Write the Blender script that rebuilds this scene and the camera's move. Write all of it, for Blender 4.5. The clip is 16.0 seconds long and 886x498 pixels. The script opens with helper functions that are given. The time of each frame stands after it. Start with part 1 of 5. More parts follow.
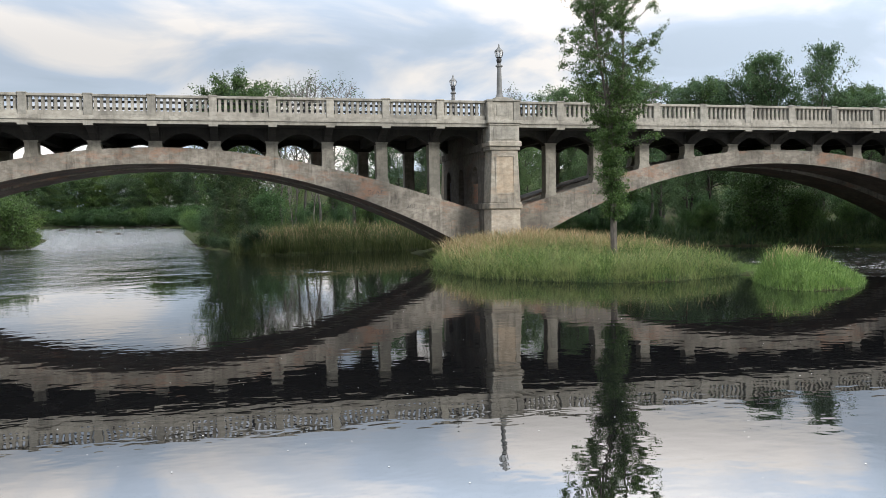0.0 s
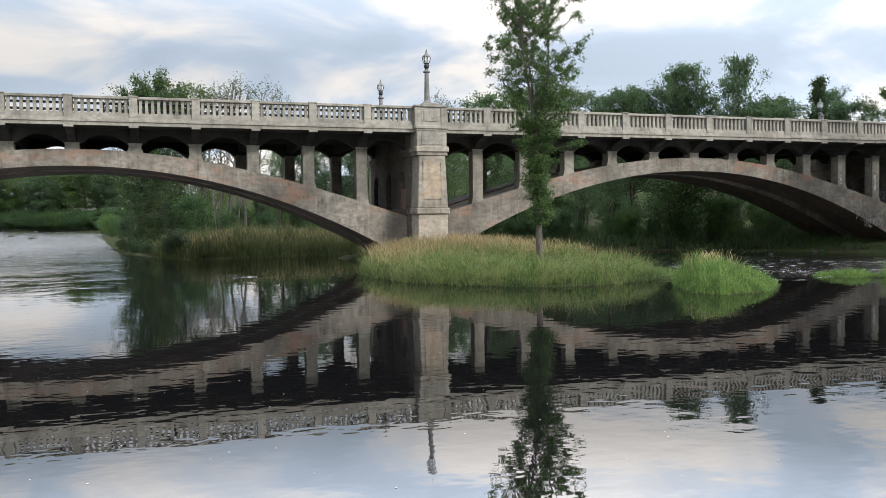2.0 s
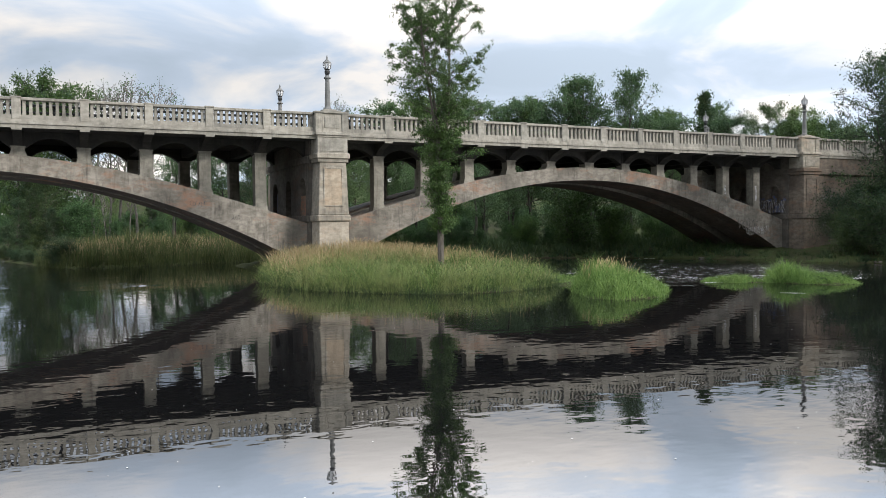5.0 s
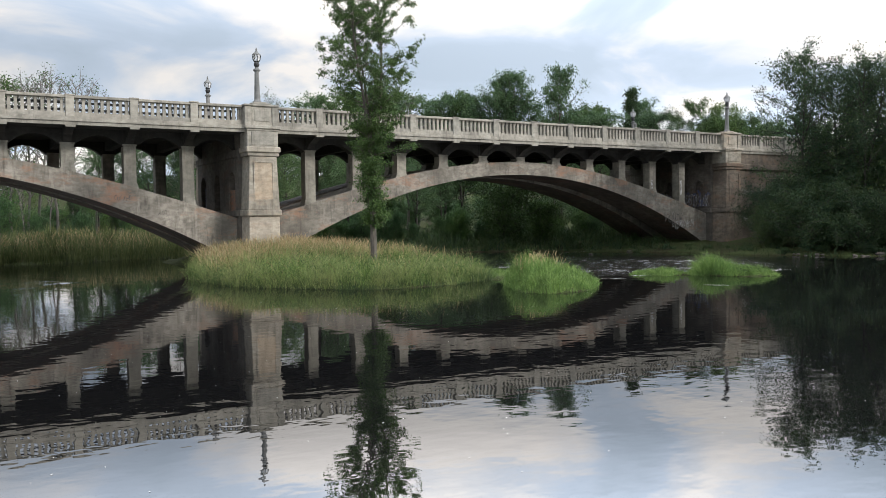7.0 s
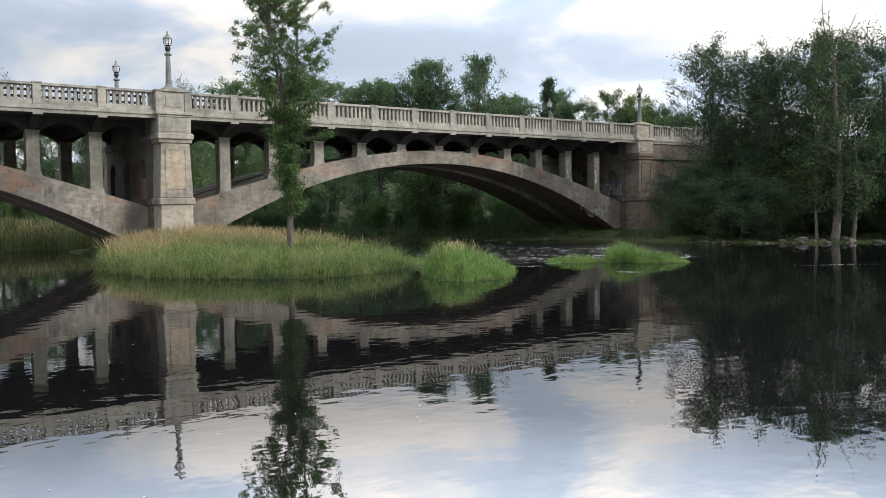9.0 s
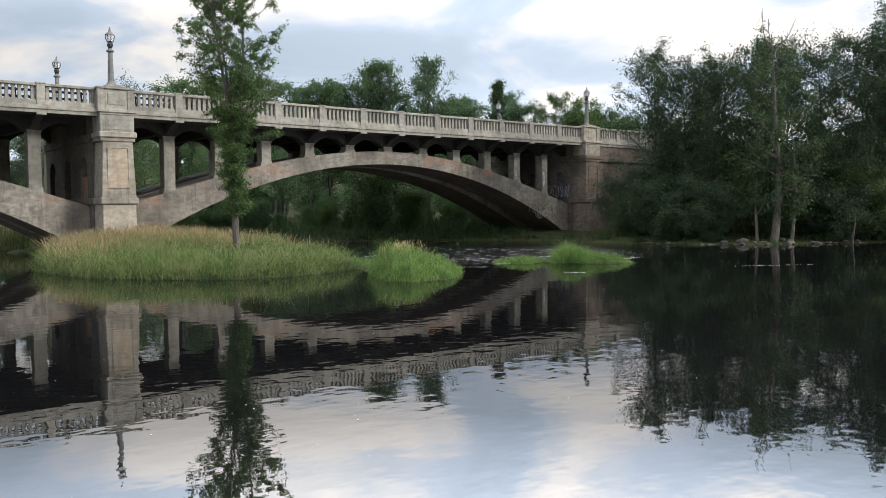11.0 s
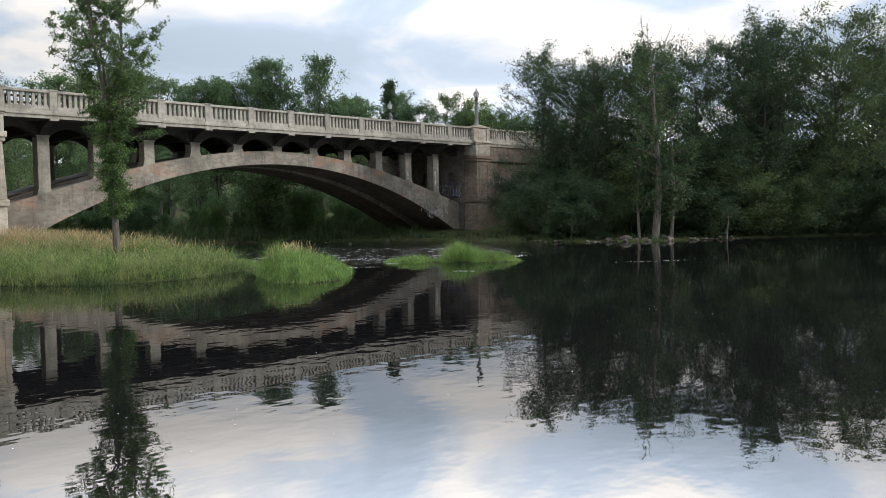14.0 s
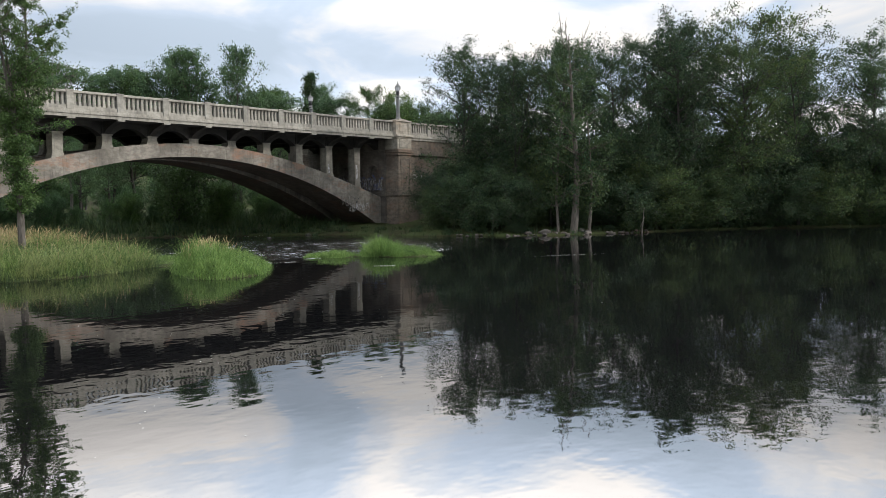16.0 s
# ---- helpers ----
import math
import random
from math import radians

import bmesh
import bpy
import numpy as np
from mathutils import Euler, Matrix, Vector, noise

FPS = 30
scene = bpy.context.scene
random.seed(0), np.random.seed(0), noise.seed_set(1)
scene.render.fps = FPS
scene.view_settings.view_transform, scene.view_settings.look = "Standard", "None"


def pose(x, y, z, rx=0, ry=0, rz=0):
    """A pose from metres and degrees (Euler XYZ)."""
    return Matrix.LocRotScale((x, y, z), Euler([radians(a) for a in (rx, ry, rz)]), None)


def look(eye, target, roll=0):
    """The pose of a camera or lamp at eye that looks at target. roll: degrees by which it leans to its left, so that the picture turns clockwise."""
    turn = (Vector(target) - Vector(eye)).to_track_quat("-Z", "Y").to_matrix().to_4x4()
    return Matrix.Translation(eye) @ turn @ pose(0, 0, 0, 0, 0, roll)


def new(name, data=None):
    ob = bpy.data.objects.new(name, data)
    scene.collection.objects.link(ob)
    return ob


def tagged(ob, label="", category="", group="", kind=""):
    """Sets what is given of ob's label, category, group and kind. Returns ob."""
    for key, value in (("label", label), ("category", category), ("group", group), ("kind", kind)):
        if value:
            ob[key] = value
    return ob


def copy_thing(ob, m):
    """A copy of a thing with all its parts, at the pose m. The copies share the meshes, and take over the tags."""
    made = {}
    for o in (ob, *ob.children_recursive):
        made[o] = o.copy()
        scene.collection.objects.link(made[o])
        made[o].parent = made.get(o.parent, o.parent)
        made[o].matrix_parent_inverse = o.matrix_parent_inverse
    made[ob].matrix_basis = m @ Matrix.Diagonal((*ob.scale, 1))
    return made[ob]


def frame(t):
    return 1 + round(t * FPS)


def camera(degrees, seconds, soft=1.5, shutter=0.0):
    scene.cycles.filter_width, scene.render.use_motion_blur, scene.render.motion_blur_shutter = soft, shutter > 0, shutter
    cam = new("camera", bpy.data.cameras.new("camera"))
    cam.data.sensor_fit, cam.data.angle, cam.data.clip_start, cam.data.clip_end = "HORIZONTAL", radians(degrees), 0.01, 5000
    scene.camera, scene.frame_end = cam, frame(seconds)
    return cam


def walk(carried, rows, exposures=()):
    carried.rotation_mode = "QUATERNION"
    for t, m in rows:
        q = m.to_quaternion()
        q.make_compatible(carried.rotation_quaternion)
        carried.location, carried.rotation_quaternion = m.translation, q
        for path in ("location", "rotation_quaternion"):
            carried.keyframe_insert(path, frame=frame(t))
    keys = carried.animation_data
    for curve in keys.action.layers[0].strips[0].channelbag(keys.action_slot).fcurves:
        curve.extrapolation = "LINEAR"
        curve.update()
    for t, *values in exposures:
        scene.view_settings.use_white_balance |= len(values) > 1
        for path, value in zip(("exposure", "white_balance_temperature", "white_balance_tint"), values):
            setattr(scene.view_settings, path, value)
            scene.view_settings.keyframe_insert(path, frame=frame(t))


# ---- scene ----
cam = camera(55.7, 16.0, soft=0.5)
PATH = [
    (0.0, -14.31, -44.79, 2.52, -13.64, -2.27, 0.88),
    (0.5, -14.30, -44.80, 2.52, -14.85, -2.23, 0.82),
    (1.0, -14.30, -44.81, 2.51, -16.25, -2.13, 0.67),
    (1.5, -14.30, -44.81, 2.51, -17.47, -2.05, 0.66),
    (2.0, -14.30, -44.80, 2.51, -18.57, -1.98, 0.67),
    (2.5, -14.30, -44.80, 2.50, -19.79, -1.96, 0.75),
    (3.0, -14.30, -44.79, 2.50, -20.92, -1.97, 0.72),
    (3.5, -14.31, -44.79, 2.49, -21.97, -1.85, 0.63),
    (4.0, -14.34, -44.80, 2.49, -23.14, -1.71, 0.65),
    (6.5, -14.42, -44.73, 2.54, -28.78, -1.75, 0.47),
    (7.0, -14.41, -44.73, 2.54, -30.06, -2.01, 0.67),
    (7.5, -14.41, -44.75, 2.54, -31.71, -2.38, 0.78),
    (8.0, -14.40, -44.77, 2.54, -33.31, -2.65, 0.77),
    (8.5, -14.37, -44.78, 2.54, -34.53, -2.80, 0.79),
    (9.0, -14.33, -44.78, 2.54, -35.50, -2.85, 0.68),
    (11.5, -14.21, -44.95, 2.50, -39.72, -2.69, 0.57),
    (12.0, -14.19, -44.98, 2.50, -40.80, -2.62, 0.71),
    (12.5, -14.17, -45.02, 2.51, -42.31, -2.73, 0.68),
    (13.0, -14.16, -45.06, 2.51, -43.77, -2.82, 0.70),
    (13.5, -14.14, -45.10, 2.51, -45.11, -2.88, 0.77),
    (14.0, -14.12, -45.12, 2.52, -45.98, -2.89, 0.85),
    (14.5, -14.10, -45.15, 2.53, -47.01, -2.92, 0.84),
    (15.0, -14.09, -45.17, 2.54, -48.55, -2.94, 0.71),
    (15.5, -14.08, -45.19, 2.56, -50.05, -3.14, 0.73),
    (16.0, -14.05, -45.21, 2.58, -51.22, -3.43, 0.73),
]
walk(cam, [(t, pose(x, y, z, 90 + p, r, w)) for t, x, y, z, w, p, r in PATH],
     [(0, 0.11), (4, 0.09), (8, 0.05), (12, 0.01), (16, -0.02)])   # the camera stops down as it turns to the bright side


# ---- light ----
def node(nt, kind, **inputs):
    n = nt.nodes.new(kind)
    for k, v in inputs.items():
        n.inputs[k.replace("_", " ")].default_value = v
    return n


SUN_AZ, SUN_EL = radians(-52), radians(29)   # from east of the river, on the camera's side
world = bpy.data.worlds.new("sky")
scene.world = world
world.use_nodes = True
wt = world.node_tree
wt.nodes.clear()
wout = wt.nodes.new("ShaderNodeOutputWorld")
wbg = wt.nodes.new("ShaderNodeBackground")
wsky = wt.nodes.new("ShaderNodeTexSky")
wsky.sky_type, wsky.sun_disc = "NISHITA", False
wsky.sun_elevation, wsky.sun_rotation = SUN_EL, radians(90) - SUN_AZ
wco = wt.nodes.new("ShaderNodeTexCoord")
wsep = wt.nodes.new("ShaderNodeSeparateXYZ")
wt.links.new(wco.outputs["Generated"], wsep.inputs[0])


def wmath(op, a, b=None):
    n = wt.nodes.new("ShaderNodeMath")
    n.operation = op
    for i, v in enumerate((a, b)):
        if v is None:
            continue
        if isinstance(v, (int, float)):
            n.inputs[i].default_value = v
        else:
            wt.links.new(v, n.inputs[i])
    return n.outputs[0]


wden = wmath("ADD", wmath("ABSOLUTE", wsep.outputs[2]), 0.22)
wu, wv = wmath("DIVIDE", wsep.outputs[0], wden), wmath("DIVIDE", wsep.outputs[1], wden)
wcomb = wt.nodes.new("ShaderNodeCombineXYZ")
wt.links.new(wu, wcomb.inputs[0])
wt.links.new(wv, wcomb.inputs[1])
wn1 = node(wt, "ShaderNodeTexNoise", Scale=1.7, Detail=7.0, Roughness=0.50, Distortion=0.5)
wt.links.new(wcomb.outputs[0], wn1.inputs["Vector"])
wramp = wt.nodes.new("ShaderNodeValToRGB")
cr = wramp.color_ramp
cr.elements[0].position, cr.elements[0].color = 0.38, (0.52, 0.61, 0.725, 1)
cr.elements[1].position, cr.elements[1].color = 0.59, (0.98, 0.935, 0.895, 1)
el = cr.elements.new(0.455)
el.color = (0.58, 0.67, 0.80, 1)
el = cr.elements.new(0.525)
el.color = (0.78, 0.80, 0.84, 1)
wt.links.new(wn1.outputs["Fac"], wramp.inputs[0])
# cloud cover brightens upwards and towards the veiled sun
wdot = wt.nodes.new("ShaderNodeVectorMath")
wdot.operation = "DOT_PRODUCT"
wdot.inputs[1].default_value = (0.75, 0.58, 0.32)
wt.links.new(wco.outputs["Generated"], wdot.inputs[0])
wglow = wmath("MULTIPLY", wmath("POWER", wmath("MAXIMUM", wmath("ADD", wmath("MULTIPLY", wdot.outputs["Value"], 0.5), 0.5), 0.0), 12.0), 0.52)
wup = wmath("ADD", wmath("MULTIPLY", wmath("MAXIMUM", wsep.outputs[2], 0.0), 0.95), 0.66)
wsm = wt.nodes.new("ShaderNodeMapRange")
wsm.interpolation_type = "SMOOTHSTEP"
wsm.inputs["From Min"].default_value, wsm.inputs["From Max"].default_value = 0.18, 0.36
wsm.inputs["To Min"].default_value, wsm.inputs["To Max"].default_value = 0.0, 0.84
wt.links.new(wsep.outputs[2], wsm.inputs["Value"])
# the thin, lit haze over the horizon
whaze = wt.nodes.new("ShaderNodeMapRange")
whaze.interpolation_type = "SMOOTHSTEP"
whaze.inputs["From Min"].default_value, whaze.inputs["From Max"].default_value = 0.06, 0.17
whaze.inputs["To Min"].default_value, whaze.inputs["To Max"].default_value = 0.60, 0.0
wt.links.new(wsep.outputs[2], whaze.inputs["Value"])
wgain = wmath("ADD", wmath("ADD", wmath("ADD", wup, whaze.outputs[0]), wsm.outputs[0]), wglow)
wscale = wt.nodes.new("ShaderNodeVectorMath")
wscale.operation = "SCALE"
wt.links.new(wramp.outputs[0], wscale.inputs[0])
wt.links.new(wgain, wscale.inputs["Scale"])
wmul = wt.nodes.new("ShaderNodeVectorMath")
wmul.operation = "SCALE"
wmul.inputs["Scale"].default_value = 0.06
wt.links.new(wsky.outputs[0], wmul.inputs[0])
wmix = wt.nodes.new("ShaderNodeMix")
wmix.data_type = "RGBA"
wmix.inputs[0].default_value = 0.88
wt.links.new(wmul.outputs[0], wmix.inputs[6])
wt.links.new(wscale.outputs[0], wmix.inputs[7])
wt.links.new(wmix.outputs[2], wbg.inputs[0])
wbg.inputs[1].default_value = 1.0
wt.links.new(wbg.outputs[0], wout.inputs[0])

sun = new("sun", bpy.data.lights.new("sun", "SUN"))
sun.data.energy, sun.data.angle, sun.data.color = 3.0, radians(11), (1.0, 0.965, 0.93)
sun_dir = Vector((math.cos(SUN_AZ) * math.cos(SUN_EL), math.sin(SUN_AZ) * math.cos(SUN_EL), math.sin(SUN_EL)))
sun.matrix_world = look(sun_dir * 100, (0, 0, 0))
scene.view_settings.exposure = 0.25


# ---- materials ----
def material(name, rough=0.8):
    m = bpy.data.materials.new(name)
    m.use_nodes = True
    nt = m.node_tree
    p = nt.nodes["Principled BSDF"]
    p.inputs["Roughness"].default_value = rough
    return m, nt, p


def ramp(nt, fac, stops):
    r = nt.nodes.new("ShaderNodeValToRGB")
    e = r.color_ramp.elements
    while len(e) > 1:
        e.remove(e[-1])
    e[0].position, e[0].color = stops[0][0], (*stops[0][1], 1)
    for pos, c in stops[1:]:
        k = e.new(pos)
        k.color = (*c, 1)
    nt.links.new(fac, r.inputs[0])
    return r.outputs[0]


def coords(nt, sx=1, sy=1, sz=1):
    g = nt.nodes.new("ShaderNodeNewGeometry")
    mp = nt.nodes.new("ShaderNodeMapping")
    mp.inputs["Scale"].default_value = (sx, sy, sz)
    nt.links.new(g.outputs["Position"], mp.inputs[0])
    return mp.outputs[0]


def noise_tex(nt, vec, scale, detail=4.0, rough=0.55):
    n = node(nt, "ShaderNodeTexNoise", Scale=scale, Detail=detail, Roughness=rough)
    nt.links.new(vec, n.inputs["Vector"])
    return n.outputs["Fac"]


def mix(nt, fac, a, b, blend="MIX"):
    n = nt.nodes.new("ShaderNodeMix")
    n.data_type, n.blend_type = "RGBA", blend
    for sock, v in ((n.inputs[0], fac), (n.inputs[6], a), (n.inputs[7], b)):
        if isinstance(v, (int, float)):
            sock.default_value = v
        elif isinstance(v, tuple):
            sock.default_value = (*v, 1)
        else:
            nt.links.new(v, sock)
    return n.outputs[2]


def bump(nt, p, height, strength, dist=0.02):
    b = node(nt, "ShaderNodeBump", Strength=strength, Distance=dist)
    nt.links.new(height, b.inputs["Height"])
    nt.links.new(b.outputs[0], p.inputs["Normal"])


def concrete(name, lo, mid, hi, stain=(0.055, 0.048, 0.04), rust=0.0, dark=0.5, boards=0.0, warm=(0.34, 0.20, 0.12)):
    m, nt, p = material(name, 0.9)
    big = noise_tex(nt, coords(nt), 0.45, 8, 0.6)
    col = ramp(nt, big, [(0.30, lo), (0.48, mid), (0.66, hi)])
    fine = noise_tex(nt, coords(nt, 1, 1, 1.8), 2.6, 6, 0.6)                      # blotches an arm wide
    col = mix(nt, ramp(nt, fine, [(0.40, (0.5, 0.5, 0.5)), (0.58, (0, 0, 0))]), col, tuple(c * 0.8 for c in lo))
    run = node(nt, "ShaderNodeTexNoise", Scale=1.0, Detail=7.0, Roughness=0.7, Distortion=0.6)        # streaks that run down
    nt.links.new(coords(nt, 3.4, 3.4, 0.42), run.inputs["Vector"])
    run = mix(nt, 0.45, run.outputs["Fac"], noise_tex(nt, coords(nt), 0.7, 4, 0.6))
    col = mix(nt, ramp(nt, run, [(0.50, (0, 0, 0)), (0.64, (dark, dark, dark))]), col, stain)
    pale = noise_tex(nt, coords(nt, 3.0, 3.0, 0.5), 0.8, 6, 0.7)        # lime bloom
    col = mix(nt, ramp(nt, pale, [(0.60, (0, 0, 0)), (0.74, (0.45, 0.45, 0.45))]), col, tuple(min(0.62, c * 1.35) for c in hi))
    if rust:
        rn = noise_tex(nt, coords(nt, 0.45, 0.45, 1.1), 0.9, 7, 0.75)
        col = mix(nt, ramp(nt, rn, [(0.52, (0, 0, 0)), (0.64, (rust, rust, rust))]), col, warm)
    spots = noise_tex(nt, coords(nt), 16.0, 5, 0.75)
    col = mix(nt, ramp(nt, spots, [(0.62, (0, 0, 0)), (0.76, (0.5, 0.5, 0.5))]), col, stain)
    height = noise_tex(nt, coords(nt), 12, 9, 0.72)
    if boards:
        wv = node(nt, "ShaderNodeTexWave", Scale=boards, Distortion=0.8, Detail=2.0)
        wv.bands_direction = "Z"
        nt.links.new(coords(nt), wv.inputs["Vector"])
        line = ramp(nt, wv.outputs["Fac"], [(0.0, (0.2, 0.2, 0.2)), (0.05, (0, 0, 0))])
        col = mix(nt, line, col, stain)
    info = nt.nodes.new("ShaderNodeObjectInfo")
    col = mix(nt, 1.0, col, ramp(nt, info.outputs["Random"], [(0, (0.82, 0.82, 0.81)), (1, (1.12, 1.10, 1.07))]), "MULTIPLY")
    nt.links.new(col, p.inputs["Base Color"])
    bump(nt, p, height, 0.5, 0.025)
    return m


M_ARCH = concrete("weathered_arch_concrete", (0.12, 0.108, 0.09), (0.225, 0.205, 0.174), (0.33, 0.304, 0.26), rust=0.65, dark=0.75, warm=(0.30, 0.155, 0.095))
M_PIER = concrete("weathered_pier_concrete", (0.19, 0.172, 0.142), (0.315, 0.288, 0.24), (0.43, 0.395, 0.335), rust=0.45, dark=0.55, warm=(0.36, 0.265, 0.185))
# pier sides: stains, and a darker tone that carries their shade
M_PIER_SIDE = concrete("brown_pier_concrete_with_shade", (0.075, 0.066, 0.056), (0.135, 0.12, 0.104), (0.20, 0.18, 0.157), rust=0.4, dark=0.6, warm=(0.17, 0.09, 0.055))
# rust, plus the underside's shade mixed in; a darker copy of the arch
M_SOFFIT = concrete("rusty_soffit_concrete_with_shade", (0.05, 0.038, 0.03), (0.095, 0.07, 0.054), (0.15, 0.115, 0.09), rust=0.6, dark=0.6, warm=(0.15, 0.068, 0.042))
# right pier and abutments: brown staining, with part of the tree shade coloured in
M_PIER_DIM = concrete("brown_stained_concrete_with_shade", (0.085, 0.068, 0.053), (0.16, 0.13, 0.103), (0.235, 0.198, 0.16), rust=0.5, dark=0.6, warm=(0.22, 0.13, 0.085))
M_TAN = concrete("tan_panel_plaster", (0.27, 0.215, 0.155), (0.41, 0.335, 0.25), (0.50, 0.43, 0.34), rust=0.4, dark=0.3, warm=(0.38, 0.24, 0.15))
M_BASE = concrete("pale_spalled_concrete", (0.28, 0.245, 0.20), (0.44, 0.39, 0.32), (0.60, 0.53, 0.44), rust=0.4, dark=0.35, warm=(0.36, 0.24, 0.16))
M_RAIL = concrete("rail_concrete", (0.22, 0.207, 0.178), (0.315, 0.298, 0.26), (0.40, 0.38, 0.33), dark=0.55)
# soot and the shade under the deck are both put into this colour
M_DECK = concrete("sooty_deck_concrete_with_shade", (0.018, 0.017, 0.016), (0.032, 0.030, 0.028), (0.055, 0.051, 0.046), dark=0.6)
M_COL = concrete("column_concrete", (0.17, 0.16, 0.135), (0.27, 0.252, 0.212), (0.35, 0.33, 0.28), dark=0.55)
M_LAMP = concrete("lamp_post_concrete", (0.12, 0.124, 0.124), (0.18, 0.185, 0.185), (0.24, 0.24, 0.236), dark=0.3)


def leaf_material(name, stops, trans=0.35, tint=True, clump=1.9, deep=0.6):
    m, nt, p = material(name, 0.55)
    g = nt.nodes.new("ShaderNodeNewGeometry")
    col = ramp(nt, g.outputs["Random Per Island"], stops)
    big = noise_tex(nt, coords(nt), 0.7, 3)
    patch = noise_tex(nt, coords(nt), clump, 4, 0.6)
    col = mix(nt, ramp(nt, big, [(0.35, (0, 0, 0)), (0.65, (0.5, 0.5, 0.5))]), col, stops[-1][1])
    col = mix(nt, ramp(nt, patch, [(0.50, (0, 0, 0)), (0.66, (deep, deep, deep))]), col, tuple(c * 0.6 for c in stops[0][1]))
    info = nt.nodes.new("ShaderNodeObjectInfo")
    if tint:
        col = mix(nt, 1.0, col, ramp(nt, info.outputs["Random"], [(0, (0.80, 0.78, 0.86)), (0.6, (1.05, 1.02, 0.98)), (1, (1.5, 1.28, 0.95))]), "MULTIPLY")
    nt.links.new(col, p.inputs["Base Color"])
    p.inputs["Specular IOR Level"].default_value = 0.3
    tr = nt.nodes.new("ShaderNodeBsdfTranslucent")
    nt.links.new(col, tr.inputs["Color"])
    ms = nt.nodes.new("ShaderNodeMixShader")
    ms.inputs[0].default_value = trans
    nt.links.new(p.outputs[0], ms.inputs[1])
    nt.links.new(tr.outputs[0], ms.inputs[2])
    nt.links.new(ms.outputs[0], nt.nodes["Material Output"].inputs[0])
    return m


M_LEAF = leaf_material("elm_leaves", [(0, (0.026, 0.058, 0.022)), (0.5, (0.05, 0.104, 0.034)), (1, (0.098, 0.172, 0.057))], 0.34)
M_LEAF_DARK = leaf_material("bank_tree_leaves", [(0, (0.022, 0.052, 0.031)), (0.6, (0.040, 0.088, 0.044)), (1, (0.088, 0.128, 0.048))], 0.46)
M_LEAF_FAR = leaf_material("woodland_leaves", [(0, (0.03, 0.07, 0.03)), (0.5, (0.05, 0.118, 0.045)), (1, (0.10, 0.185, 0.062))], 0.42)
M_LEAF_WOOD = leaf_material("distant_wood_leaves", [(0, (0.052, 0.10, 0.055)), (0.5, (0.085, 0.16, 0.078)), (1, (0.14, 0.225, 0.10))], 0.52)
M_LEAF_BRIGHT = leaf_material("bright_leaves", [(0, (0.032, 0.07, 0.02)), (0.5, (0.06, 0.12, 0.03)), (1, (0.11, 0.19, 0.05))], 0.3)
M_GRASS = leaf_material("island_grass", [(0, (0.035, 0.070, 0.022)), (0.5, (0.125, 0.215, 0.05)), (0.9, (0.29, 0.40, 0.12)), (1, (0.38, 0.37, 0.17))], 0.4, False, 3.0, 0.8)
M_GRASS_LOW = leaf_material("sedge_grass", [(0, (0.06, 0.125, 0.03)), (0.5, (0.12, 0.225, 0.05)), (1, (0.26, 0.37, 0.11))], 0.4, False)
M_STRAW = leaf_material("dry_grass", [(0, (0.16, 0.13, 0.05)), (0.5, (0.30, 0.25, 0.10)), (1, (0.46, 0.38, 0.19))], 0.4, False)
M_REEDBED = leaf_material("reed_blades", [(0, (0.03, 0.052, 0.018)), (0.5, (0.078, 0.112, 0.036)), (1, (0.19, 0.205, 0.08))], 0.35, False)
M_REED = leaf_material("seed_heads", [(0, (0.25, 0.15, 0.075)), (0.5, (0.43, 0.31, 0.16)), (1, (0.56, 0.46, 0.27))], 0.4, False)


def bark(name, lo, hi):
    m, nt, p = material(name, 0.9)
    n = noise_tex(nt, coords(nt, 6, 6, 1.2), 2.0, 6, 0.65)
    nt.links.new(ramp(nt, n, [(0.35, lo), (0.65, hi)]), p.inputs["Base Color"])
    bump(nt, p, n, 0.8, 0.04)
    return m


M_BARK = bark("grey_bark", (0.05, 0.043, 0.036), (0.145, 0.126, 0.105))
M_BARK_DARK = bark("dark_bark", (0.02, 0.018, 0.016), (0.06, 0.052, 0.044))
M_DEAD = bark("dead_wood", (0.10, 0.09, 0.078), (0.21, 0.19, 0.17))

# ground: soil, moss and low herbs
M_GROUND, nt, p = material("bank_soil", 0.95)
p.inputs["Specular IOR Level"].default_value = 0.1
gcol = ramp(nt, noise_tex(nt, coords(nt), 0.35, 8, 0.65), [(0.3, (0.045, 0.035, 0.022)), (0.5, (0.05, 0.06, 0.022)), (0.7, (0.06, 0.085, 0.028))])
gcol = mix(nt, ramp(nt, noise_tex(nt, coords(nt), 5.0, 4), [(0.45, (0, 0, 0)), (0.7, (0.6, 0.6, 0.6))]), gcol, (0.035, 0.03, 0.02))
nt.links.new(gcol, p.inputs["Base Color"])
bump(nt, p, noise_tex(nt, coords(nt), 3.0, 8, 0.7), 0.8, 0.15)

# water: peat-brown river, smooth in the pool, broken in the riffles
M_WATER, nt, p = material("river_water", 0.02)
p.inputs["Base Color"].default_value = (0.0056, 0.0056, 0.0059, 1)
p.inputs["Specular IOR Level"].default_value = 0.0
pos = nt.nodes.new("ShaderNodeNewGeometry").outputs["Position"]


def vmath(op, a, b=None):
    n = nt.nodes.new("ShaderNodeMath")
    n.operation = op
    for i, v in enumerate((a, b)):
        if v is None:
            continue
        if isinstance(v, (int, float)):
            n.inputs[i].default_value = v
        else:
            nt.links.new(v, n.inputs[i])
    return n.outputs[0]


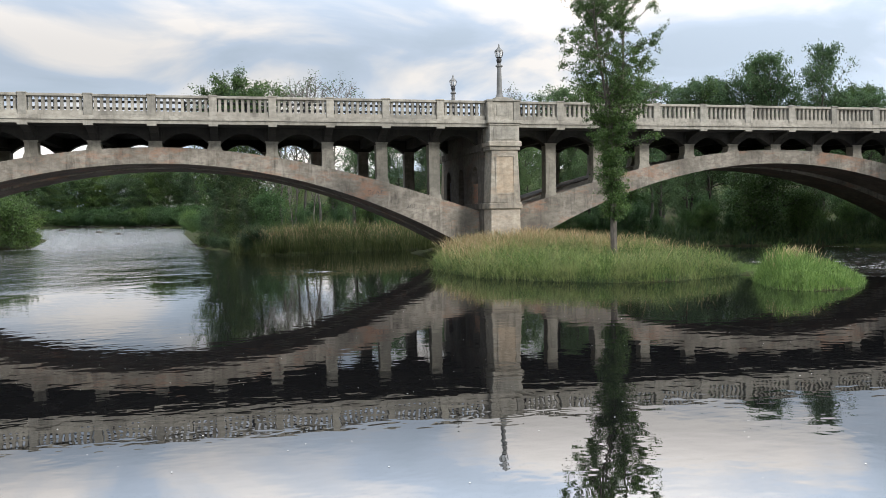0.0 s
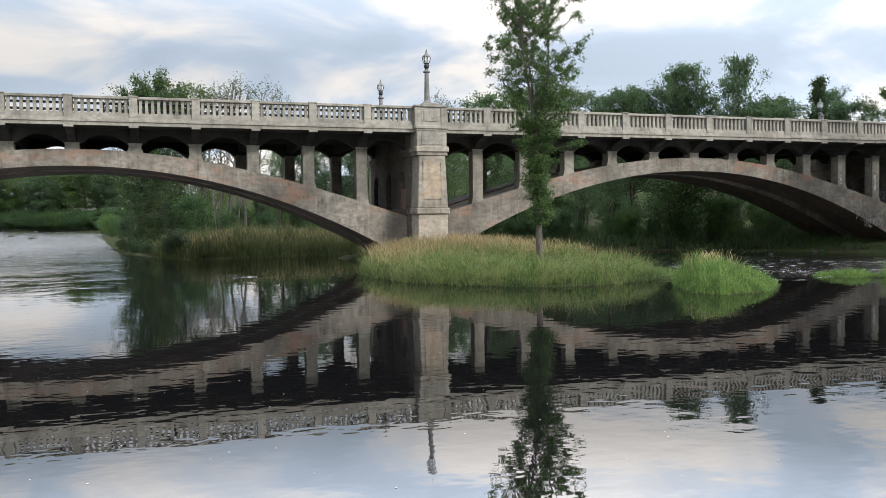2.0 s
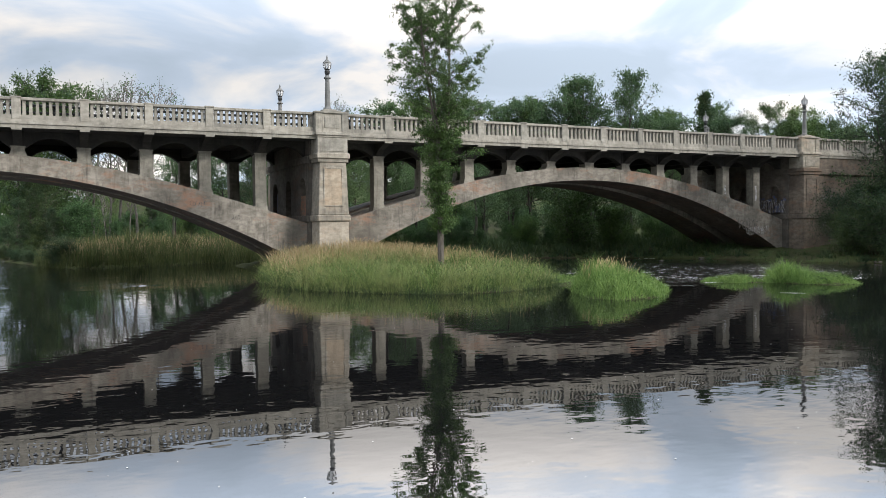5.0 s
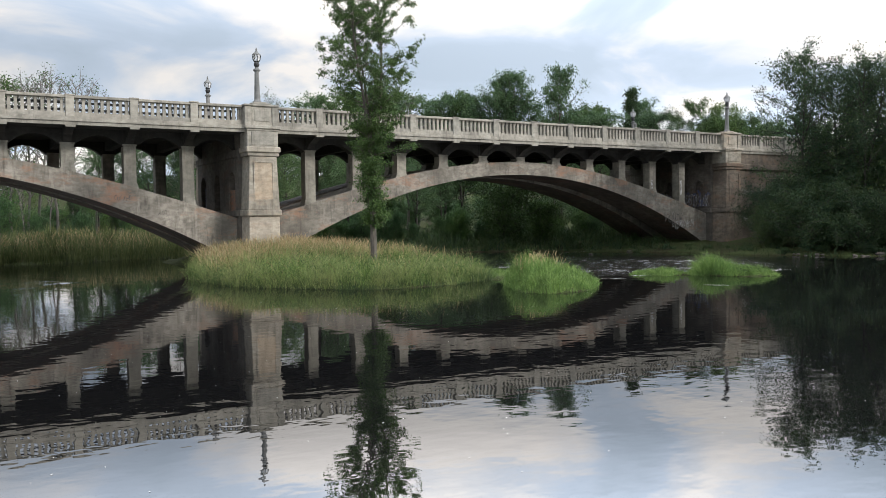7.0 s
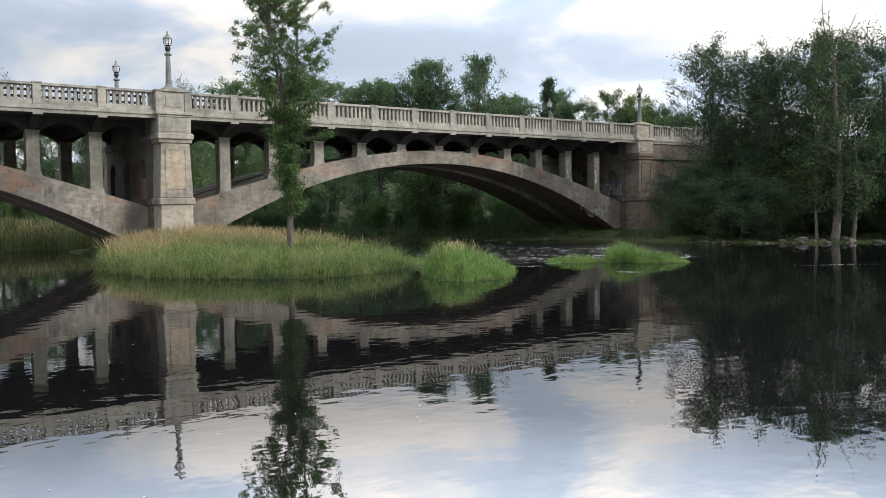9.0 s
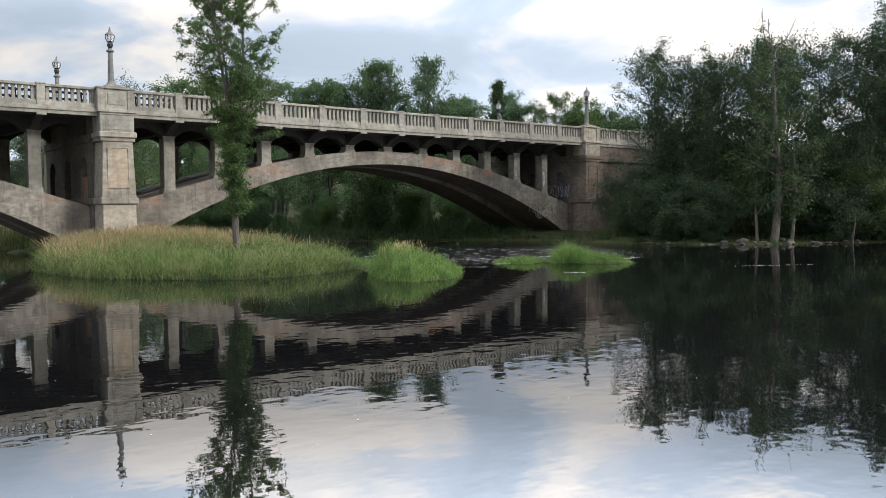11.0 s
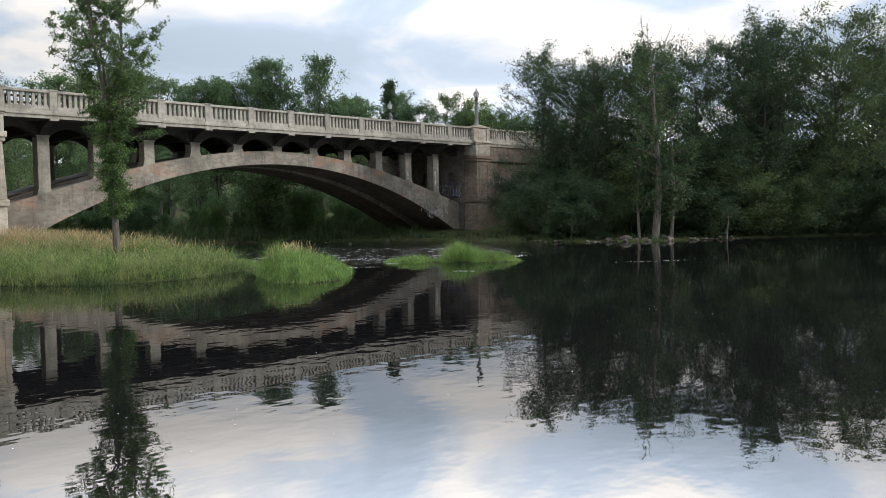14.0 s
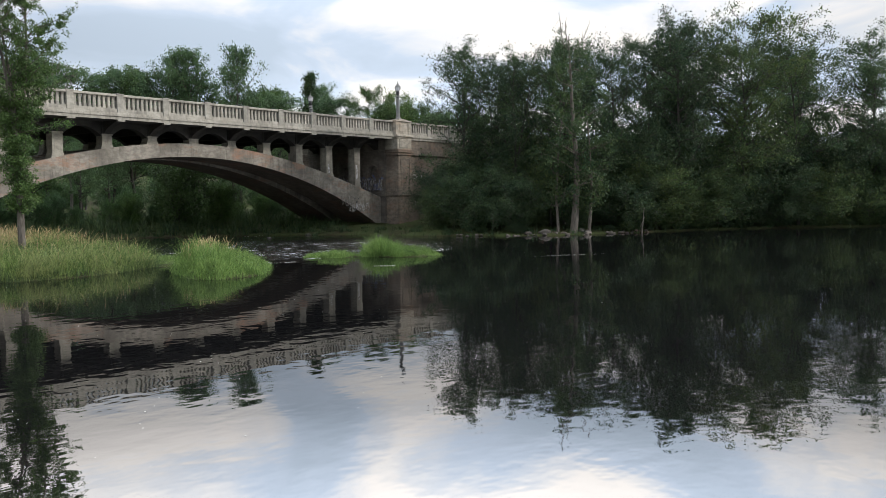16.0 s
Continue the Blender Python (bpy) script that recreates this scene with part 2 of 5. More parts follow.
def near_spot(cx, cy, rx, ry):
    """1 inside an ellipse on the water, falling to 0 round it."""
    mp = nt.nodes.new("ShaderNodeMapping")
    mp.inputs["Location"].default_value = (-cx / rx, -cy / ry, 0)
    mp.inputs["Scale"].default_value = (1 / rx, 1 / ry, 0)
    nt.links.new(pos, mp.inputs[0])
    ln = nt.nodes.new("ShaderNodeVectorMath")
    ln.operation = "LENGTH"
    nt.links.new(mp.outputs[0], ln.inputs[0])
    warp = vmath("ADD", ln.outputs["Value"], vmath("MULTIPLY", vmath("SUBTRACT", noise_tex(nt, coords(nt), 0.12, 3), 0.5), 0.3))
    mr = nt.nodes.new("ShaderNodeMapRange")
    mr.inputs["From Min"].default_value, mr.inputs["From Max"].default_value = 1.15, 0.75
    nt.links.new(warp, mr.inputs["Value"])
    return mr.outputs[0]


riffle = near_spot(-50, 160, 62, 168)
swell = noise_tex(nt, coords(nt, 1, 1, 0), 0.30, 2, 0.5)
ripple = noise_tex(nt, coords(nt, 0.85, 1.15, 0), 2.3, 2.0, 0.45)
patchy = vmath("ADD", vmath("MULTIPLY", ramp(nt, noise_tex(nt, coords(nt, 0.6, 1, 0), 0.16, 3), [(0.35, (0, 0, 0)), (0.65, (1, 1, 1))]), 0.9), 0.45)
calm = vmath("ADD", vmath("MULTIPLY", vmath("MULTIPLY", ripple, patchy), 0.0031), vmath("MULTIPLY", swell, 0.007))
rough_w = vmath("MULTIPLY", noise_tex(nt, coords(nt, 1.5, 0.7, 0), 0.6, 5, 0.66), riffle)
spate = near_spot(17, -9.5, 11, 10)
chop = vmath("MULTIPLY", noise_tex(nt, coords(nt, 1.3, 0.6, 0), 1.3, 4, 0.62), spate)
hgt = vmath("ADD", vmath("MULTIPLY", chop, 0.11), vmath("ADD", vmath("MULTIPLY", calm, 1.0), vmath("MULTIPLY", rough_w, 0.30)))
bw = node(nt, "ShaderNodeBump", Strength=1.0, Distance=1.0)
nt.links.new(hgt, bw.inputs["Height"])
nt.links.new(bw.outputs[0], p.inputs["Normal"])
# white flecks in the colour: foam, and sky glints on the broken water
foam_glint = vmath("MULTIPLY", ramp(nt, noise_tex(nt, coords(nt, 1.5, 0.42, 0), 2.0, 5, 0.68), [(0.58, (0, 0, 0)), (0.64, (1, 1, 1))]), near_spot(15.5, -11, 8, 8))
nt.links.new(mix(nt, foam_glint, (0.0056, 0.0056, 0.0059), (0.68, 0.69, 0.71)), p.inputs["Base Color"])
# the mirror layer: gloss that grows towards grazing
gl = nt.nodes.new("ShaderNodeBsdfGlossy")
gl.inputs["Color"].default_value = (0.95, 0.95, 0.955, 1)
nt.links.new(vmath("ADD", vmath("ADD", vmath("MULTIPLY", riffle, 0.13), vmath("MULTIPLY", spate, 0.10)), 0.004), gl.inputs["Roughness"])
nt.links.new(bw.outputs[0], gl.inputs["Normal"])
lw = nt.nodes.new("ShaderNodeLayerWeight")
lw.inputs["Blend"].default_value = 0.5
sheen = ramp(nt, lw.outputs["Facing"], [(0.35, (0.05, 0.05, 0.05)), (0.66, (0.56, 0.56, 0.56)), (0.71, (0.48, 0.48, 0.48)), (0.76, (0.34, 0.34, 0.34)), (0.83, (0.33, 0.33, 0.33)), (0.88, (0.48, 0.48, 0.48)), (0.93, (0.66, 0.66, 0.66)), (0.962, (0.80, 0.80, 0.80)), (0.985, (0.92, 0.92, 0.92))])
ms = nt.nodes.new("ShaderNodeMixShader")
nt.links.new(vmath("MULTIPLY", sheen, vmath("SUBTRACT", 1.0, vmath("MULTIPLY", foam_glint, 0.6))), ms.inputs[0])
nt.links.new(p.outputs[0], ms.inputs[1])
nt.links.new(gl.outputs[0], ms.inputs[2])
nt.links.new(ms.outputs[0], nt.nodes["Material Output"].inputs[0])

M_FOAM, nt2, p2 = material("foam", 0.6)
p2.inputs["Base Color"].default_value = (0.75, 0.74, 0.70, 1)

M_GLASS, nt2, p2 = material("lantern_glass", 0.25)
p2.inputs["Base Color"].default_value = (0.82, 0.83, 0.84, 1)
p2.inputs["Transmission Weight"].default_value = 0.35
M_IRON, nt2, p2 = material("dark_iron", 0.5)
nt2.links.new(ramp(nt2, noise_tex(nt2, coords(nt2), 8, 4), [(0.3, (0.03, 0.032, 0.034)), (0.7, (0.08, 0.08, 0.08))]), p2.inputs["Base Color"])
p2.inputs["Metallic"].default_value = 0.6
M_STONE_PALE = concrete("dry_bank_stone", (0.05, 0.044, 0.038), (0.10, 0.088, 0.078), (0.17, 0.15, 0.133), rust=0.4, warm=(0.30, 0.19, 0.14))
M_STONE = concrete("river_stone", (0.035, 0.032, 0.028), (0.07, 0.064, 0.056), (0.13, 0.118, 0.10))


def paint(name, c):
    m, nt, p = material(name, 0.7)
    nt.links.new(mix(nt, ramp(nt, noise_tex(nt, coords(nt), 6, 5), [(0.35, (0, 0, 0)), (0.6, (0.95, 0.95, 0.95))]), c, (0.17, 0.145, 0.12)), p.inputs["Base Color"])
    return m


M_PAINT_WHITE, M_PAINT_BLUE, M_PAINT_BLACK, M_PAINT_RED = paint("white_spray", (0.52, 0.53, 0.54)), paint("blue_spray", (0.06, 0.10, 0.26)), paint("black_spray", (0.02, 0.02, 0.025)), paint("orange_spray", (0.40, 0.15, 0.06))


# ---- mesh helpers ----
def link_mesh(name, verts, faces, mat, parent=None, label="", smooth=False):
    me = bpy.data.meshes.new(name)
    me.from_pydata(verts, [], faces)
    me.materials.append(mat)
    if smooth:
        me.polygons.foreach_set("use_smooth", [True] * len(me.polygons))
    ob = new(name, me)
    ob.parent = parent
    if label:
        tagged(ob, label)
    return ob


def part(name, bm, mat, parent=None, label="", smooth=False):
    me = bpy.data.meshes.new(name)
    bmesh.ops.recalc_face_normals(bm, faces=bm.faces[:])
    bm.to_mesh(me)
    bm.free()
    me.materials.append(mat)
    if smooth:
        me.polygons.foreach_set("use_smooth", [True] * len(me.polygons))
    ob = new(name, me)
    ob.parent = parent
    if label:
        tagged(ob, label)
    return ob


def thing(name, label, category, group="", m=None, kind=""):
    ob = new(name)
    ob.empty_display_size = 0.2
    if m is not None:
        ob.matrix_basis = m
    return tagged(ob, label, category, group, kind)


def box(bm, x0, x1, y0, y1, z0, z1, taper=None, bevel=0.0):
    """A box; taper: (x inset, y inset) of its top on each side."""
    tx, ty = taper or (0, 0)
    a = [bm.verts.new(c) for c in ((x0, y0, z0), (x1, y0, z0), (x1, y1, z0), (x0, y1, z0))]
    b = [bm.verts.new(c) for c in ((x0 + tx, y0 + ty, z1), (x1 - tx, y0 + ty, z1), (x1 - tx, y1 - ty, z1), (x0 + tx, y1 - ty, z1))]
    fs = [bm.faces.new(a[::-1]), bm.faces.new(b)] + [bm.faces.new((a[i], a[(i + 1) % 4], b[(i + 1) % 4], b[i])) for i in range(4)]
    if bevel:
        edges = list({e for f in fs for e in f.edges})
        bmesh.ops.bevel(bm, geom=edges, offset=bevel, segments=1, affect="EDGES")
    return bm


def boxes(*specs, bevel=0.0):
    bm = bmesh.new()
    for s in specs:
        box(bm, *s[:6], taper=s[6] if len(s) > 6 else None, bevel=bevel)
    return bm


def prism(bm, profile, axis, a0, a1):
    """Extrudes an outline of (u, v) along x or y; v is height."""
    def pt(u, v, a):
        return (a, u, v) if axis == "x" else (u, a, v)
    lo = [bm.verts.new(pt(u, v, a0)) for u, v in profile]
    hi = [bm.verts.new(pt(u, v, a1)) for u, v in profile]
    n = len(profile)
    bm.faces.new(lo[::-1])
    bm.faces.new(hi)
    for i in range(n):
        bm.faces.new((lo[i], lo[(i + 1) % n], hi[(i + 1) % n], hi[i]))
    return bm


def arch_strip(bm, axis, u0, u1, z_top, z_spring, z_crown, a0, a1, n=12, tall=False):
    """A wall over an arched opening from u0 to u1, flat on top."""
    c, h = (u0 + u1) / 2, (u1 - u0) / 2
    prev = None
    for i in range(n + 1):
        u = u0 + (u1 - u0) * i / n
        z = z_spring + (z_crown - z_spring) * (math.sqrt(max(0.0, 1 - ((u - c) / h) ** 2)) if tall else 1 - ((u - c) / h) ** 2)
        def pt(a, zz):
            return (a, u, zz) if axis == "x" else (u, a, zz)
        cur = [bm.verts.new(pt(a0, z)), bm.verts.new(pt(a1, z)), bm.verts.new(pt(a1, z_top)), bm.verts.new(pt(a0, z_top))]
        if prev:
            for k in range(4):
                bm.faces.new((prev[k], prev[(k + 1) % 4], cur[(k + 1) % 4], cur[k]))
        prev = cur
    return bm


def lathe(bm, profile, n=16, cx=0, cy=0):
    rings = []
    for r, z in profile:
        rings.append([bm.verts.new((cx + r * math.cos(2 * math.pi * i / n), cy + r * math.sin(2 * math.pi * i / n), z)) for i in range(n)])
    for a, b in zip(rings, rings[1:]):
        for i in range(n):
            bm.faces.new((a[i], a[(i + 1) % n], b[(i + 1) % n], b[i]))
    bm.faces.new(rings[0][::-1])
    bm.faces.new(rings[-1])
    return bm


# ---- ground and water ----
def poly_distance(px, py, poly):
    """Signed distance to an outline: positive inside."""
    q = np.array(poly, float)
    d = np.full(px.shape, 1e9)
    inside = np.zeros(px.shape, bool)
    for (x0, y0), (x1, y1) in zip(q, np.roll(q, -1, 0)):
        ex, ey = x1 - x0, y1 - y0
        t = np.clip(((px - x0) * ex + (py - y0) * ey) / (ex * ex + ey * ey), 0, 1)
        d = np.minimum(d, np.hypot(px - x0 - t * ex, py - y0 - t * ey))
        cross = (y0 > py) != (y1 > py)
        with np.errstate(divide="ignore", invalid="ignore"):
            inside ^= cross & (px < (x1 - x0) * (py - y0) / (y1 - y0 if y1 != y0 else 1e-9) + x0)
    return np.where(inside, d, -d)


ISLAND = [(-5.4, -6.3), (-5.3, -9), (-5.0, -12.2), (-3.4, -14.8), (-1.5, -16.6), (0.4, -17), (3, -16.3), (4.5, -15.4), (5.7, -13.6), (5.6, -9), (4.2, -3), (2.8, 12), (-2.8, 12), (-3.4, -2)]
ISLET_B = [(2.5, -21.1), (2.9, -22.2), (4.6, -21.8), (6.7, -19.7), (7.9, -18.1), (7, -16.9), (5.8, -16.5), (4.5, -17.4), (3.4, -19)]
ISLET_E = [(5.0, -15.2), (6.1, -15.8), (7.4, -13.6), (8.2, -10.6), (7.0, -10.8), (6.2, -12.8)]
ISLET_C = [(11.3, -17.0), (12.4, -18.4), (13.4, -18.3), (12.9, -17.2), (12.0, -16.4)]
ISLET_D = [(13.0, -18.6), (14.0, -20.4), (15.6, -21.2), (16.3, -20.2), (15.2, -18.6), (14.4, -17.7)]
RIGHT_BANK = [(75, -46), (59, -31.4), (49.5, -22.6), (40, -18.2), (35.8, -16.3), (33, -12.7), (30.6, -7.5), (31, -2), (27.5, 3.4), (22, 9), (14, 13), (6, 14.5), (2, 18), (-3, 17), (-9, 14.6),
              (-12.8, 14), (-15, 21), (-18, 35), (-22.5, 90), (-31, 222), (-60, 272), (-86, 312), (-130, 335), (-420, 345), (-420, 2600), (2600, 2600), (2600, -2600), (400, -2600), (160, -120)]
LEFT_BANK = [(-33.5, 41), (-38, 33), (-39, 18), (-38, 4), (-42, -15), (-48, -45), (-40, -80), (-2600, -80), (-2600, 340), (-420, 320), (-110, 258), (-60, 150), (-40, 80)]
NEAR_BANK = [(-60, -42), (-30, -43.2), (-14, -43.4), (6, -46), (40, -58), (90, -90), (300, -400), (300, -2600), (-2600, -2600), (-2600, -60)]
LANDS = [(ISLAND, 0.85, 5.0), (ISLET_B, 0.42, 1.6), (ISLET_E, 0.08, 0.8), (ISLET_C, 0.10, 0.8), (ISLET_D, 0.22, 1.2), (RIGHT_BANK, 1.5, 18.0), (LEFT_BANK, 1.6, 14.0), (NEAR_BANK, 1.2, 4.0)]


def ground_height(px, py):
    px, py = np.asarray(px, float), np.asarray(py, float)
    z = np.full(px.shape, -1.2)
    for poly, h, reach in LANDS:
        d = poly_distance(px, py, poly)
        h = h * np.clip(0.42 + 0.058 * (py + 14), 0.42, 1.1) if poly is ISLAND else h
        up = h * (1 - np.exp(-np.maximum(d, 0) / reach * 1.6)) + 0.06
        z = np.maximum(z, np.where(d > 0, up, np.maximum(-1.2, 0.06 + d * 0.45)))
    # wooded rises added to block low sky behind the pool's shore and river meadow
    z = z + 7.0 * np.clip((px - 58) / 30, 0, 1) * np.clip((z - 0.3) / 0.8, 0, 1) * np.clip((px * 0.5 + py + 60) / 15, 0, 1) * (px < 600)
    z = z + 9.0 * np.clip((py - 60 - np.maximum(px, 0) * 0.1) / 60, 0, 1) * np.clip((px + 8 + (py - 60) * 0.08) / 12, 0, 1) * (py < 400)
    wob = 0.10 * np.sin(px * 1.7 + np.sin(py * 1.3)) * np.sin(py * 1.9 + 1.1 * np.sin(px * 0.9))
    return z + np.where(z > 0.15, wob, wob * 0.4)


def spaced(lo, hi, step, far):
    core = list(np.arange(lo, hi + 1e-6, step))
    out, s, v = [], step, hi
    while v < far:
        s *= 1.22
        v += s
        out.append(min(v, far))
    back, s, v = [], step, lo
    while v > -far:
        s *= 1.22
        v -= s
        back.append(max(v, -far))
    return np.array(back[::-1] + core + out)


gx, gy = spaced(-48, 66, 0.55, 2500), spaced(-50, 42, 0.55, 2500)
GX, GY = np.meshgrid(gx, gy)
GZ = ground_height(GX, GY)
nxg, nyg = len(gx), len(gy)
gv = np.stack([GX.ravel(), GY.ravel(), GZ.ravel()], 1)
gi = (np.arange(nyg - 1)[:, None] * nxg + np.arange(nxg - 1)[None]).ravel()
ground = link_mesh("ground", gv.tolist(), np.stack([gi, gi + 1, gi + nxg + 1, gi + nxg], 1).tolist(), M_GROUND, smooth=True)
tagged(ground, "earthy river banks and bed under grass and trees", "ground", kind="structure")
bmw = bmesh.new()
bmw.faces.new([bmw.verts.new(c) for c in ((-2400, -2400, 0), (2400, -2400, 0), (2400, 2400, 0), (-2400, 2400, 0))])
water = part("water", bmw, M_WATER)
tagged(water, "dark peaty river, still pool with riffles, mirroring the bridge", "river", kind="structure")

# ---- bridge ----
SPAN, HALF_W, EDGE, BAY = 37.0, 0.93, 2.57, 3.0
Y_BACK = 11.05             # back face of the far balustrade
Y_RIB = 1.5                # front face of the arch ribs
Z_DECK = 7.39
POST_X = [HALF_W + EDGE + BAY * k for k in range(11)]


def extrados(d):
    return 6.33 - 0.0141 * d * d + 0.0000083 * d ** 4


def intrados(d):
    return 5.48 - 0.0168 * d * d


bridge = thing("arch_bridge", "weathered open-spandrel concrete arch bridge across a dark river", "bridge")


def rib(x_mid, y0, y1):
    bm = bmesh.new()
    prev = None
    n = 56
    for i in range(n + 1):
        d = -17.75 + 35.5 * i / n
        zt, zb = extrados(d), intrados(d)
        cur = [bm.verts.new((x_mid + d, y, z)) for y, z in ((y0, zb), (y1, zb), (y1, zt), (y0, zt))]
        if prev:
            for k in range(4):
                f = bm.faces.new((prev[k], prev[(k + 1) % 4], cur[(k + 1) % 4], cur[k]))
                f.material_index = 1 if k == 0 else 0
        else:
            bm.faces.new(cur)
        prev = cur
    bm.faces.new(prev[::-1])
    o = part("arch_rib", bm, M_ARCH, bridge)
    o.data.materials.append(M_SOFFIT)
    return o


def column(x, d, y0, y1):
    """A spandrel column: splayed foot, shaft, thin cap."""
    zf = min(extrados(d - 0.4), extrados(d + 0.4)) - 0.03
    top = 6.62
    specs = []
    if top - zf > 0.45:
        specs.append((x - 0.42, x + 0.42, y0 - 0.03, y1 + 0.03, zf, extrados(d) + 0.20, (0.09, 0.02)))
    elif top > extrados(d):
        specs.append((x - 0.36, x + 0.36, y0 - 0.02, y1 + 0.02, zf, max(zf + 0.1, top - 0.02), (0.03, 0.0)))
    if top > extrados(d) + 0.1:
        specs.append((x - 0.31, x + 0.31, y0, y1, extrados(d) - 0.02, top))
        specs.append((x - 0.35, x + 0.35, y0 - 0.03, y1 + 0.03, top - 0.03, top + 0.05))
    # above the deck's shadow line the shaft takes the shade-darkened deck colour
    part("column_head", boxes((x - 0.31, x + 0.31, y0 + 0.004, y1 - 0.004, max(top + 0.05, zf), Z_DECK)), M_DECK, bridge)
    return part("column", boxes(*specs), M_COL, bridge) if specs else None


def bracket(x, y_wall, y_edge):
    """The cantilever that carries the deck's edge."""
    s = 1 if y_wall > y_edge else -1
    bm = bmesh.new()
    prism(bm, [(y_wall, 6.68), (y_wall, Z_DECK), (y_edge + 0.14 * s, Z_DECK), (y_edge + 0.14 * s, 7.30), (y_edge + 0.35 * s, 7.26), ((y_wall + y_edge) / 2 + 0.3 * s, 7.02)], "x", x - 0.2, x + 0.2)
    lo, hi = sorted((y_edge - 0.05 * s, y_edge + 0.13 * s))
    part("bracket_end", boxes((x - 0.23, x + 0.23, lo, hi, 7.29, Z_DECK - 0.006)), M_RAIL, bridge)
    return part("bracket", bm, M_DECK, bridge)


for x_mid in (-SPAN / 2, SPAN / 2):
    for y0, y1 in ((Y_RIB, 4.9), (6.15, Y_BACK - Y_RIB)):
        rib(x_mid, y0, y1)
    for front in (True, False):
        y0, y1 = (Y_RIB + 0.12, Y_RIB + 0.80) if front else (Y_BACK - Y_RIB - 0.80, Y_BACK - Y_RIB - 0.12)
        xs = [x_mid - SPAN / 2 + v for v in POST_X]
        for x in xs:
            column(x, x - x_mid, y0, y1)
            bracket(x, y0 if front else y1, 0.0 if front else Y_BACK)
        ends = [x_mid - SPAN / 2 + 0.9 - 0.31] + xs + [x_mid + SPAN / 2 - 0.9 + 0.31]
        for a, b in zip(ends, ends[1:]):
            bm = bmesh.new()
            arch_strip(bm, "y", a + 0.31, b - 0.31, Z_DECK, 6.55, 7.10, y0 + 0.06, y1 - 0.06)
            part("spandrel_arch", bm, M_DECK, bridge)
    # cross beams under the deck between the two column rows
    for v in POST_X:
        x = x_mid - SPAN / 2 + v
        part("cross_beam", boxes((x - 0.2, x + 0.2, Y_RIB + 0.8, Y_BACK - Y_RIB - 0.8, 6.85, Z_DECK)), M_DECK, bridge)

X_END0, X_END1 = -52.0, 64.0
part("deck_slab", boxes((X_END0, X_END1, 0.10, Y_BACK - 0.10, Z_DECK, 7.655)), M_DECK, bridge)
for y0, y1, s in ((0.0, 0.5, -1), (Y_BACK - 0.5, Y_BACK, 1)):
    lo, hi = (-0.03, 0.096) if s < 0 else (Y_BACK - 0.096, Y_BACK + 0.03)
    part("fascia", boxes((X_END0, X_END1, lo, hi, Z_DECK - 0.004, 7.57)), M_RAIL, bridge)
    lo, hi = (-0.09, 0.096) if s < 0 else (Y_BACK - 0.096, Y_BACK + 0.09)
    part("drip_moulding", boxes((X_END0, X_END1, lo, hi, 7.57, 7.66)), M_RAIL, bridge)
    lo, hi = (-0.02, 0.5) if s < 0 else (Y_BACK - 0.5, Y_BACK + 0.02)
    part("kerb", boxes((X_END0, X_END1, lo, hi, 7.66, 7.80)), M_RAIL, bridge)


